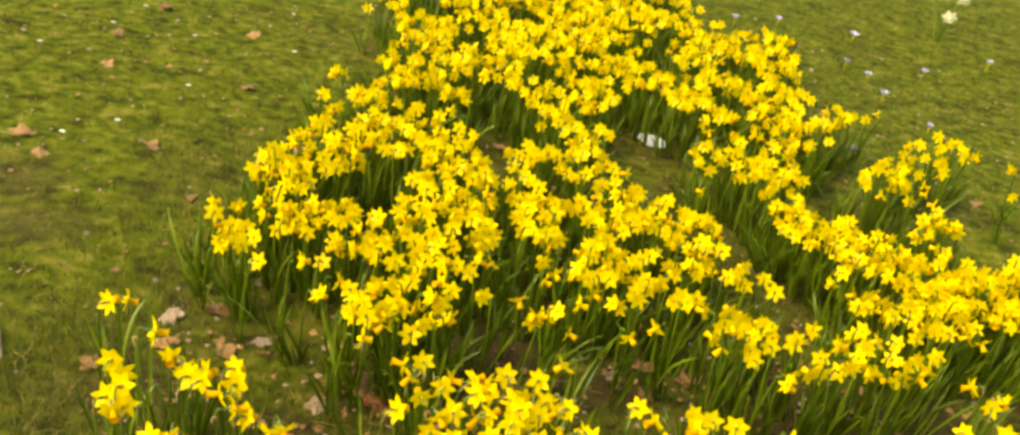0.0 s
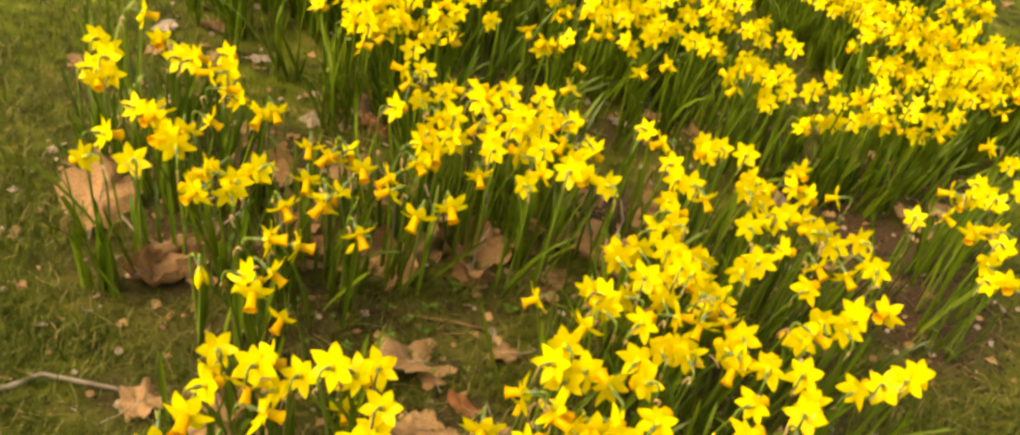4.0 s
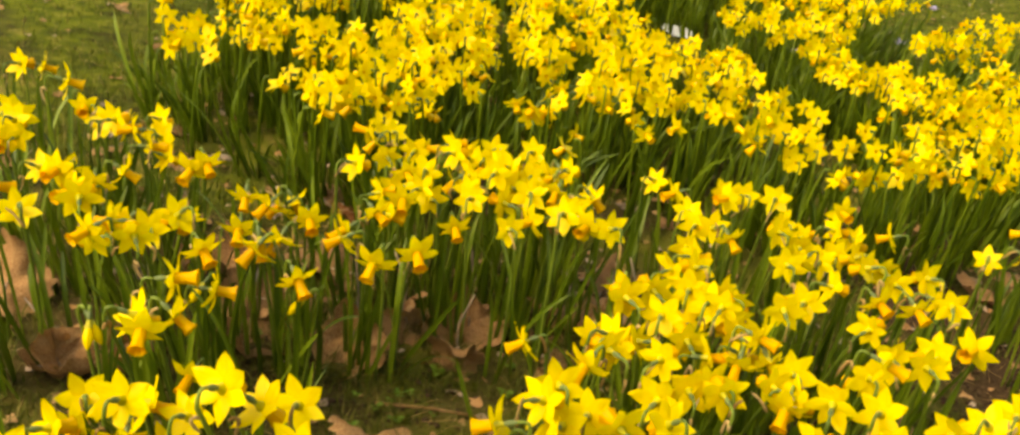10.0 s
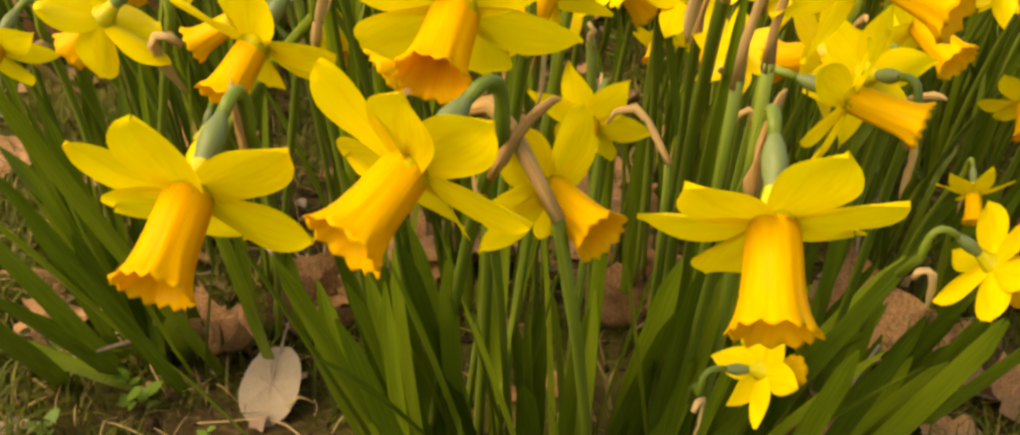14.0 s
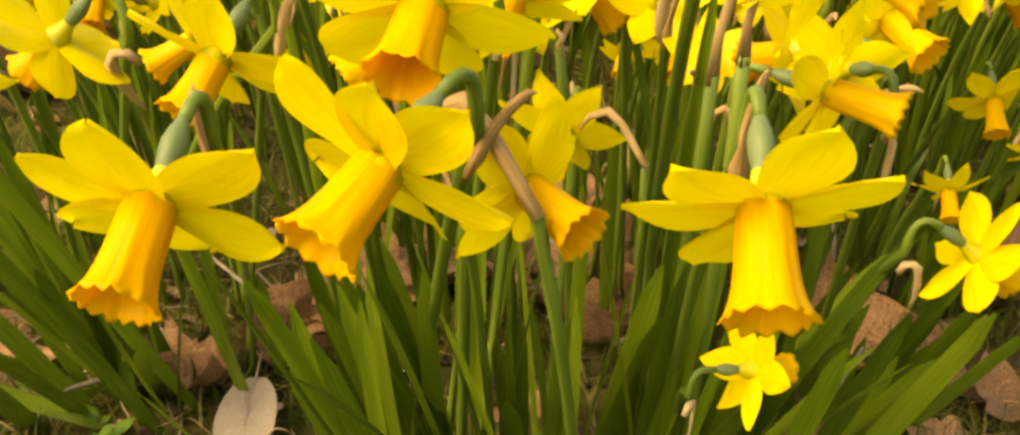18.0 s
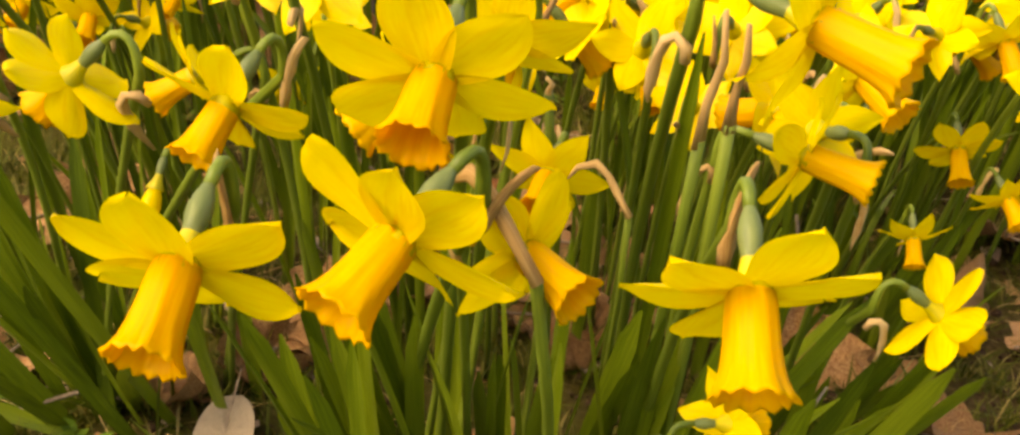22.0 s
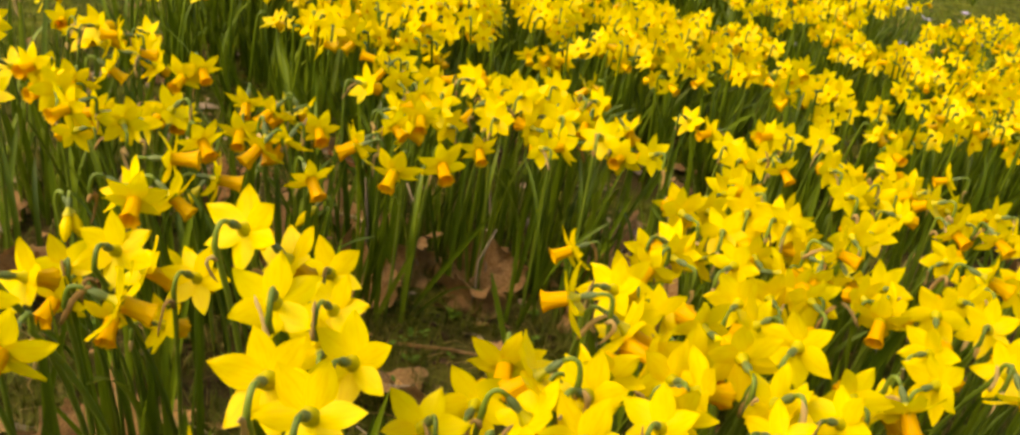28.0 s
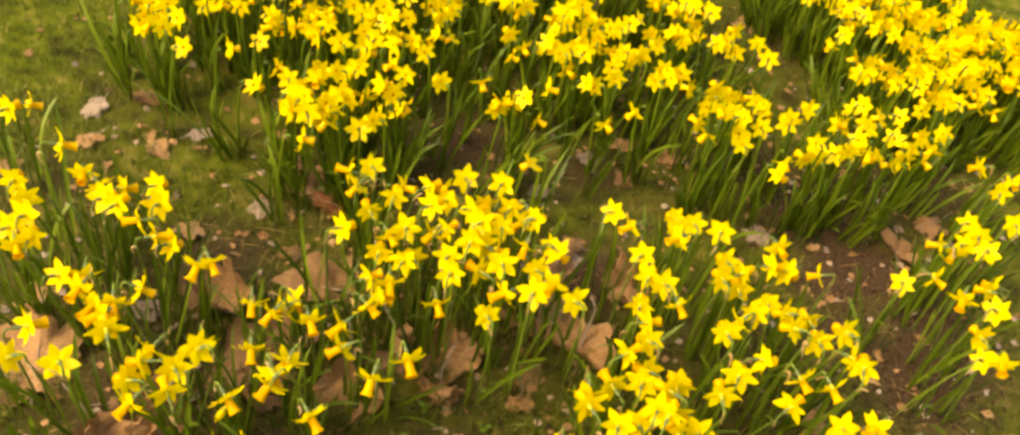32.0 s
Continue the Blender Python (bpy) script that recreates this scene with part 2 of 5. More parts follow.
def petal_shape(rng, nu=8, nv=5, wide=1.0, flat=False):
    """One tepal pointing along +x from the flower's axis, +z towards the trumpet's mouth: ovate, with a keel and a small sharp tip."""
    sweep, cup, twist, wave = rng.uniform(-0.35, 0.05), rng.uniform(-0.10, 0.22), rng.uniform(-0.35, 0.35), rng.uniform(0, 6)
    if flat:
        sweep, cup, twist = rng.uniform(-0.06, 0.02), rng.uniform(0.05, 0.25), twist * 0.6
    verts, uvs = [], []
    for i in range(nu):
        u = (i / (nu - 1)) ** 0.85
        half = (0.0090 if flat else 0.0083) * wide * float(np.interp(u, *(PETAL_EDGE if flat else PETAL_STAR)))
        x = 0.0035 + 0.0262 * u
        for j in range(nv):
            v = j / (nv - 1) * 2 - 1
            y = half * v
            z = sweep * 0.026 * u ** 1.7 + cup * abs(v) ** 1.6 * half + 0.0010 * math.sin(wave + 5 * u + 2.2 * v) * u
            z += math.sin(twist * u) * y - 0.0009 * (1 - abs(v)) * (1 - 0.7 * u)
            verts.append((x, y, z))
            uvs.append((v * 0.5 + 0.5, u))
    return verts, grid_faces(nu, nv), uvs


def corona_shape(rng, na=48, flare=1.0, long=1.0):
    """The frilled trumpet, with an inner and an outer wall."""
    ph, k = rng.uniform(0, 6), rng.choice((6, 7, 8))
    profile = [(0.0, 0.0054), (0.12, 0.0058), (0.3, 0.0060), (0.5, 0.0062), (0.68, 0.0066), (0.82, 0.0072), (0.93, 0.0081), (1.0, 0.0091)]
    verts, uvs = [], []
    walls = [(s, r) for s, r in profile] + [(s - 0.012, r - 0.0006) for s, r in reversed(profile)]
    for n, (s, r) in enumerate(walls):
        for j in range(na):
            a = 2 * math.pi * j / na
            edge = max(0.0, s) ** 5
            ruffle = edge * (0.07 * math.sin(k * a + ph) + 0.03 * math.sin(2.37 * k * a + 2 * ph) + 0.02 * math.sin(31 * a)) + 0.022 * math.sin(6 * a + ph) * (1 - edge) + 0.016 * math.sin(12 * a + 2 * ph) * min(1.0, 3 * s)
            rr = r * (1 + ruffle) * (1 + (flare - 1) * s * s)
            verts.append((rr * math.cos(a), rr * math.sin(a), 0.0230 * long * s + 0.0007 * edge * math.sin(2 * k * a + ph)))
            uvs.append((j / na, s))
    return verts, grid_faces(len(walls), na, True), uvs


def lathe(profile, na=10):
    verts = [(r * math.cos(2 * math.pi * j / na), r * math.sin(2 * math.pi * j / na), z) for z, r in profile for j in range(na)]
    return verts, grid_faces(len(profile), na, True), [(j / na, i / len(profile)) for i in range(len(profile)) for j in range(na)]


def tube(points, radii, na=7):
    pts = [Vector(p) for p in points]
    verts, uvs = [], []
    side = None
    for i, p in enumerate(pts):
        d = (pts[min(i + 1, len(pts) - 1)] - pts[max(i - 1, 0)]).normalized()
        if side is None:
            side = d.orthogonal().normalized()
        side = (side - d * side.dot(d)).normalized()
        other = d.cross(side)
        for j in range(na):
            a = 2 * math.pi * j / na
            q = p + radii[i] * (math.cos(a) * side + math.sin(a) * other)
            verts.append(tuple(q))
            uvs.append((j / na, i / 4))
    faces = grid_faces(len(pts), na, True)
    faces.append(tuple(range(na))[::-1])
    faces.append(tuple((len(pts) - 1) * na + j for j in range(na)))
    return verts, faces, uvs


def strap_shape(rng, nu=10, stiff=False):
    """A strap leaf one metre long before scaling, its width given for a leaf of 0.25 m."""
    bend, droop, twist = rng.uniform(0.02, 0.16), rng.choice((0.0, 0.0, 0.0, 0.14)), rng.uniform(-1.2, 1.2)
    if stiff:
        bend, droop, twist = bend * 0.5, 0.0, twist * 0.5
    verts, uvs = [], []
    for i in range(nu):
        u = (i / (nu - 1)) ** 0.75
        half = 0.0155 * (0.75 + 0.25 * math.sin(math.pi * u)) * (1 if u < 0.9 else math.sqrt(max(0.03, (1 - u) / 0.1)))
        x, z = bend * u * u + droop * u ** 4, u * (1 - 0.12 * bend) - droop * 0.5 * u ** 5
        c, s = math.cos(twist * u), math.sin(twist * u)
        for v, lift in ((-1, 0.35), (-0.45, 0.06), (0.0, -0.06), (0.45, 0.06), (1, 0.35)):
            a, b = half * v, half * lift * 0.9
            verts.append((x + s * a - c * b, c * a + s * b, z))
            uvs.append((v * 0.5 + 0.5, u * 3))
    return verts, grid_faces(nu, 5), uvs


rng = random.Random(11)
PETALS, FLAT_PETALS = [], []
for w in (1.0, 0.95, 1.06, 0.9, 1.0, 1.1, 0.98, 0.88):
    v, f, uv = petal_shape(rng, wide=w)
    PETALS.append(mesh_of("petal", v, f, [petal_mat], uv))
    v, f, uv = petal_shape(rng, 12, 7, w, True)
    FLAT_PETALS.append(mesh_of("petal", v, f, [petal_mat], uv))
CORONAS = []
for w in (1.0, 1.04, 0.95, 1.08):
    v, f, uv = corona_shape(rng, flare=w, long=rng.uniform(0.94, 1.06))
    CORONAS.append(mesh_of("corona", v, f, [corona_mat], uv))
v, f, uv = lathe([(-0.0215, 0.0015), (-0.0205, 0.0018), (-0.0185, 0.0025), (-0.0155, 0.0031), (-0.0125, 0.0030), (-0.0102, 0.0025), (-0.0085, 0.0023), (-0.004, 0.0033), (0.0, 0.0055), (0.002, 0.0058)], 12)
HEAD = mesh_of("flower_head", v, f, [ovary_mat, throat_mat], uv, index=[0] * (12 * 6) + [1] * (12 * 3))
STRAPS = []
for _ in range(14):
    v, f, uv = strap_shape(rng)
    STRAPS.append(mesh_of("leaf", v, f, [leaf_mat], uv))
STIFF = []
for _ in range(10):
    v, f, uv = strap_shape(rng, 9, True)
    STIFF.append(mesh_of("leaf", v, f, [leaf_mat], uv))
SPATHES = []
for k in range(8):
    bow = rng.uniform(-0.003, 0.003)
    if k % 2:       # hanging from the neck
        pts = [(0, 0, -0.004), (0.0010, 0, 0.001), (0.0040, bow * 0.2, 0.0030), (0.0066, bow * 0.4, 0.0005), (0.0080, bow * 0.7, -0.005), (0.0088, bow, -0.011), (0.0094, bow * 1.2, -0.017), (0.0090, bow * 1.4, -0.021 - rng.uniform(0, 0.004))]
    else:           # standing off it
        pts = [(0, 0, -0.005), (0.0003, 0, 0.001), (0.0008, bow * 0.2, 0.006), (0.0016, bow * 0.4, 0.010), (0.0028, bow * 0.6, 0.014), (0.0046, bow * 0.8, 0.0175), (0.0064, bow, 0.020), (0.0082, bow * 1.2, rng.uniform(0.019, 0.023))]
    v, f, uv = tube(pts, [0.0014, 0.0018, 0.0016, 0.0019, 0.0015, 0.0017, 0.0011, 0.0003], 12)
    v = [(x + rng.uniform(-0.00035, 0.00035), pts[min(7, i // 12)][1] + (y - pts[min(7, i // 12)][1]) * (1.0 if i < 24 else 0.55) + 0.0005 * math.sin(1300 * z + 900 * x) + rng.uniform(-0.0003, 0.0003), z + 0.0004 * math.sin(1500 * x + 5 * k)) for i, (x, y, z) in enumerate(v)]
    SPATHES.append(mesh_of("spathe", v, f, [spathe_mat], uv))


def rise(x, y):
    """The lawn's gentle unevenness, and the low bank on which the front row stands."""
    u = min(1.0, max(0.0, (y - 1.3) / 1.2))
    return 0.085 * (1 - u * u * (3 - 2 * u)) + 0.006 * math.sin(1.9 * x + 1.3) * math.cos(1.3 * y) + 0.003 * math.sin(4.3 * x + 2.1 * math.sin(1.7 * y))


def head_height(y):
    return float(np.interp(y, (1.5, 1.65, 2.0, 2.4, 2.8, 3.4, 6.0), (0.31, 0.31, 0.265, 0.215, 0.21, 0.185, 0.18)))


def bloom_size(y):
    return float(np.interp(y, (1.6, 1.9, 2.4, 3.0, 4.2), (0.90, 0.88, 0.88, 0.80, 0.73)))


def lean_at(y):
    """How far the plants lean out towards the open lawn, per metre of height."""
    return float(np.interp(y, (1.6, 2.1, 2.6, 3.4), (0.55, 0.45, 0.22, 0.08)))


def stalk_path(head, axis, base, size):
    """From the ground up, over the bent neck and into the ovary."""
    end = head - axis * 0.0215 * size
    back = Vector((-axis.x, -axis.y, 0))
    back = back.normalized() if back.length > 0.05 else Vector((0, 1, 0))
    top = end + back * 0.013 * size + Vector((0, 0, -0.012 * size))
    c1, c2 = end - axis * 0.011 * size, top + Vector((0, 0, 0.014 * size))
    pts = []
    mid = Vector((base.x * 0.72 + top.x * 0.28, base.y * 0.72 + top.y * 0.28, base.z * 0.42 + top.z * 0.58))
    for i in range(7):
        u = i / 7
        pts.append((1 - u) ** 2 * base + 2 * u * (1 - u) * mid + u * u * top + back * 0.004 * math.sin(math.pi * u))
    for i in range(7):
        u = i / 6
        pts.append((1 - u) ** 3 * top + 3 * u * (1 - u) ** 2 * c2 + 3 * u * u * (1 - u) * c1 + u ** 3 * end)
    return pts, top


def outward(x, y):
    """A tilt away from the neighbouring plants: strong at the edge of a stand, none inside it."""
    d = plants - np.array((x, y))
    near_by = d[(d ** 2).sum(1) < 0.035]
    gap = -near_by.mean(0) if len(near_by) else np.zeros(2)
    far = float(np.hypot(*gap))
    return Matrix.Rotation(min(0.42, 4.0 * far), 4, Vector((-gap[1], gap[0], 0))) if far > 0.004 else Matrix.Identity(4)


def daffodil(head, az, nod, spin, size, leaves=6, base=None, label="", petals=(), long=1.0):
    """One daffodil: its stalk, strap leaves, and a flower head with six petals, a trumpet and a dry spathe.
    petals: the turn of each petal round the axis and its angle forward of the flower's face, in degrees, where they are known."""
    r = random.Random(int(head[0] * 7919 + head[1] * 104729 + head[2] * 331))
    head = Vector(head)
    a, n = radians(az), radians(nod)
    axis = Vector((math.cos(a) * math.cos(n), math.sin(a) * math.cos(n), -math.sin(n)))
    if base is None:
        base = Vector((head.x - axis.x * 0.03 + r.uniform(-0.02, 0.02), head.y - axis.y * 0.03 + lean_at(head.y) * (head.z - rise(head.x, head.y + 0.1)) + r.uniform(-0.02, 0.025), 0))
    else:
        base = Vector((base[0], base[1], 0))
    base.z = rise(base.x, base.y) - 0.004
    thing = new("daffodil")
    thing.location = base
    kind = "small yellow daffodil" if size < 0.76 else "yellow daffodil"
    pose_text = "nodding deeply, golden trumpet hanging down" if nod > 38 else "with golden trumpet tilted down" if nod > 14 else "holding its golden trumpet level"
    tagged(thing, label or kind + " " + pose_text + ", on the lawn", "flower", "daffodils in the drift")
    pts, top = stalk_path(head - base, axis, Vector((0, 0, 0)), size)
    rad = [0.0022 * size] * 8 + [0.0020 * size, 0.0018 * size] + [0.0017 * size] * 4
    v, f, uv = tube(pts, rad, 8)
    part("stem", mesh_of("stem", v, f, [stem_mat], uv), thing)
    z = axis
    x = z.orthogonal().normalized()
    x = Vector((0, 0, 1)).cross(z).normalized() if abs(z.z) < 0.98 else x
    y = z.cross(x)
    turn = Matrix((x, y, z)).transposed().to_4x4()
    flower = part("flower_head", HEAD, thing, Matrix.Translation(head - base) @ turn @ Matrix.Scale(size, 4))
    for turned, forward in petals:
        part("petal", r.choice(FLAT_PETALS), flower, Matrix.Rotation(radians(turned), 4, 'Z') @ Matrix.Rotation(radians(-forward), 4, 'Y') @ Matrix.Scale(r.uniform(0.97, 1.03), 4))
    for k in range(0 if petals else 6):
        lean = Matrix.Rotation(radians(r.uniform(-9, 9) + (4 if k % 2 else -3)), 4, 'Y')
        part("petal", r.choice(PETALS), flower, Matrix.Translation((0, 0, 0.0006 * (k % 2))) @ Matrix.Rotation(radians(spin + 60 * k + r.uniform(-7, 7)), 4, 'Z') @ lean @ Matrix.Scale(r.uniform(0.94, 1.06), 4))
    part("corona", r.choice(CORONAS), flower, Matrix.Rotation(r.uniform(0, 6), 4, 'Z') @ Matrix.Scale(r.uniform(0.95, 1.05), 4) @ Matrix.Diagonal((1, 1, long, 1)), "golden frilled trumpet")
    inv = (Matrix.Translation(head - base) @ turn @ Matrix.Scale(size, 4)).inverted()
    away = math.atan2(-axis.y, -axis.x) + r.uniform(-0.7, 0.7)
    part("spathe", r.choice(SPATHES), flower, inv @ Matrix.Translation(top + Vector((0, 0, -0.008 * size))) @ Matrix.Rotation(math.atan2(top.y, top.z) * -0.6, 4, 'X') @ Matrix.Rotation(away + math.pi * r.choice((0, 1)), 4, 'Z') @ Matrix.Rotation(radians(r.choice((-8, 0, 8, 20, 30))), 4, 'Y') @ Matrix.Scale(size * r.uniform(0.9, 1.25), 4), "dry papery spathe")
    tip = math.atan2(base.y - head.y, head.z - base.z) * 0.8
    splay = outward(head.x, head.y) if head.y > 2.3 else Matrix.Identity(4)
    for k in range(leaves):
        h = (head.z - base.z) * r.uniform(0.6, 1.02) * (0.6 if head.x > 0.05 and head.y < 2.13 else 1.0)
        w = r.uniform(0.17, 0.26)
        m = Matrix.Translation((r.gauss(0, 0.016), r.gauss(0, 0.016), -0.003)) @ (splay if k % 3 else Matrix.Identity(4)) @ Matrix.Rotation(tip * r.uniform(0.5, 1.1), 4, 'X') @ Matrix.Rotation(r.uniform(0, 6.3), 4, 'Z') @ Matrix.Rotation(radians(r.uniform(-3, 8 if head.y < 2.0 else 11)), 4, 'Y') @ Matrix.Diagonal((h, w, h, 1))
        part("leaf", r.choice(STIFF if head.y < 2.0 else STRAPS), thing, m)
    return thing


def facing(kind, r):
    if kind == 'b' and r.random() < 0.75:
        return r.gauss(80, 35), r.uniform(-8, 32)
    if kind == 'f':
        return r.gauss(265, 55), r.uniform(20, 60)
    if kind == 'm' and r.random() < 0.55:
        return r.gauss(85, 45), r.uniform(-10, 35)
    return r.uniform(0, 360), r.uniform(5, 50)


# ---- the lawn: one sheet to the horizon ----
def spread(lo, hi, step, far):
    core = list(np.arange(lo, hi, step))
    left, right, d = [], [], step
    a, b = lo, core[-1]
    while b < far:
        d *= 1.35
        a, b = a - d, b + d
        left.append(a)
        right.append(b)
    return np.array(left[::-1] + core + right)


# heads of the near stands, by place on the lawn
M1 = [(-0.34, 2.84), (-0.31, 2.87), (-0.32, 2.81), (-0.25, 2.83), (-0.26, 2.80), (-0.21, 2.83), (-0.20, 2.78), (-0.18, 2.82), (-0.16, 2.89), (-0.14, 2.80), (-0.12, 2.85), (-0.10, 2.88), (-0.08, 2.84), (-0.19, 2.75), (-0.21, 2.70), (-0.17, 2.75), (-0.12, 2.76), (-0.09, 2.77), (-0.06, 2.79), (-0.13, 2.70), (-0.11, 2.73), (-0.09, 2.73), (-0.05, 2.74), (-0.04, 2.79), (-0.01, 2.76), (-0.00, 2.74), (-0.22, 2.66), (-0.23, 2.61), (-0.24, 2.59), (-0.25, 2.56), (-0.11, 2.67), (-0.08, 2.68), (-0.15, 2.65), (-0.07, 2.64), (-0.03, 2.63), (-0.09, 2.58), (0.03, 2.64), (-0.00, 2.69), (-0.32, 2.71), (-0.23, 2.74), (-0.25, 2.71)]
M2 = [(0.08, 2.86), (0.11, 2.84), (0.18, 2.88), (0.19, 2.85), (0.21, 2.87), (0.25, 2.85), (0.18, 2.81), (0.13, 2.78), (0.14, 2.73), (0.16, 2.71), (0.13, 2.68), (0.14, 2.64), (0.18, 2.66), (0.26, 2.80), (0.29, 2.79), (0.25, 2.75), (0.34, 2.83), (0.33, 2.80), (0.36, 2.81), (0.40, 2.79), (0.28, 2.75), (0.30, 2.70), (0.32, 2.72), (0.34, 2.69), (0.35, 2.66), (0.38, 2.70), (0.39, 2.66), (0.25, 2.63), (0.27, 2.66), (0.27, 2.57), (0.30, 2.59), (0.24, 2.52), (0.14, 2.55), (0.43, 2.68), (0.44, 2.64), (0.45, 2.62)]
MR = [(0.76, 3.21), (0.77, 3.12), (0.82, 3.19), (0.70, 3.03), (0.62, 2.93), (0.65, 2.93), (0.68, 2.97), (0.71, 3.00), (0.55, 2.84), (0.60, 2.85), (0.63, 2.80), (0.70, 2.93), (0.71, 2.88), (0.68, 2.84), (0.69, 2.80), (0.65, 2.74), (0.65, 2.70), (0.66, 2.67), (0.78, 3.04)]
ML = [(-0.85, 2.86), (-0.87, 2.83), (-0.75, 2.75), (-0.71, 2.72), (-0.68, 2.71), (-0.66, 2.68), (-0.63, 2.65), (-0.65, 2.72), (-0.60, 2.72), (-0.59, 2.70), (-0.80, 2.69), (-0.76, 2.64), (-0.74, 2.60), (-0.73, 2.55), (-0.72, 2.57), (-0.76, 2.59), (-0.59, 2.62), (-0.56, 2.61), (-0.54, 2.61), (-0.49, 2.57), (-0.47, 2.57), (-0.66, 2.52), (-0.63, 2.53), (-0.62, 2.49), (-0.60, 2.48), (-0.58, 2.46), (-0.57, 2.48), (-0.54, 2.50), (-0.56, 2.43), (-0.65, 2.41), (-0.66, 2.37), (-0.59, 2.36), (-0.44, 2.44), (-0.44, 2.42), (-0.50, 2.42), (-0.50, 2.39), (-0.51, 2.37), (-0.46, 2.39), (-0.45, 2.34), (-0.48, 2.30)]
MC = [(-0.40, 2.52), (-0.36, 2.53), (-0.35, 2.55), (-0.37, 2.51), (-0.32, 2.52), (-0.38, 2.45), (-0.34, 2.41), (-0.34, 2.39), (-0.33, 2.44), (-0.28, 2.53), (-0.27, 2.48), (-0.18, 2.48), (-0.22, 2.44), (-0.38, 2.35), (-0.28, 2.36)]
NR = [(0.06, 2.45), (0.05, 2.36), (0.09, 2.50), (0.11, 2.56), (0.14, 2.60), (0.13, 2.51), (0.15, 2.46), (0.18, 2.52), (0.18, 2.44), (0.21, 2.46), (0.20, 2.39), (0.15, 2.37), (0.13, 2.40), (0.10, 2.31), (0.08, 2.40), (0.03, 2.28), (0.02, 2.18), (-0.00, 2.17), (0.04, 2.21), (0.07, 2.18), (0.10, 2.24), (0.11, 2.20), (0.16, 2.27), (0.15, 2.29), (0.01, 2.09), (-0.01, 2.04), (-0.03, 2.08), (0.03, 2.07), (0.04, 2.04), (0.08, 2.11), (0.08, 2.06), (0.11, 2.04), (0.12, 2.10), (0.16, 2.09), (-0.01, 1.98), (0.00, 2.02), (0.04, 1.98), (0.22, 2.28), (0.24, 2.21), (0.26, 2.28), (0.32, 2.40), (0.31, 2.30), (0.32, 2.26), (0.32, 2.42), (0.23, 2.15)]
NRb = [(0.29, 2.15), (0.38, 2.43)]
NL = [(-0.30, 2.06), (-0.27, 1.96), (-0.07, 1.98), (-0.04, 1.97), (-0.09, 1.92)]
N3 = [(0.06, 2.47), (0.13, 2.45), (0.10, 2.43), (0.18, 2.36), (0.19, 2.42), (0.05, 2.33), (0.13, 2.28), (0.01, 2.23), (0.23, 2.34), (0.21, 2.31), (0.23, 2.30), (0.35, 2.56), (0.34, 2.53), (0.39, 2.55), (0.41, 2.51), (0.45, 2.51), (0.35, 2.45), (0.32, 2.36), (0.39, 2.33), (0.42, 2.33), (0.47, 2.37), (0.45, 2.35)]
N4 = [(-0.37, 2.18), (-0.35, 2.15), (-0.37, 2.26), (-0.35, 2.22), (-0.34, 2.29)]
M3 = [(-0.29, 2.76), (-0.19, 2.84), (-0.11, 2.81), (-0.05, 2.82), (-0.26, 2.69), (-0.16, 2.69), (-0.03, 2.70), (-0.26, 2.61), (-0.16, 2.61)]
FG = [(-0.04, 1.95), (-0.01, 1.94), (0.04, 1.87), (0.19, 2.12), (0.14, 2.03), (0.05, 1.84), (0.10, 2.00), (0.03, 1.96)]
FF = [(0.20, 2.10)]
STANDS = [(M1, 'm'), (M2, 'b'), (MR, 'm'), (ML, 'm'), (MC, 'f'), (NR, 'b'), (NRb, 'b'), (NL, 'b'), (N3, 'b'), (N4, 'm'), (M3, 'm'), (FG, 'm'), (FF, 'f')]

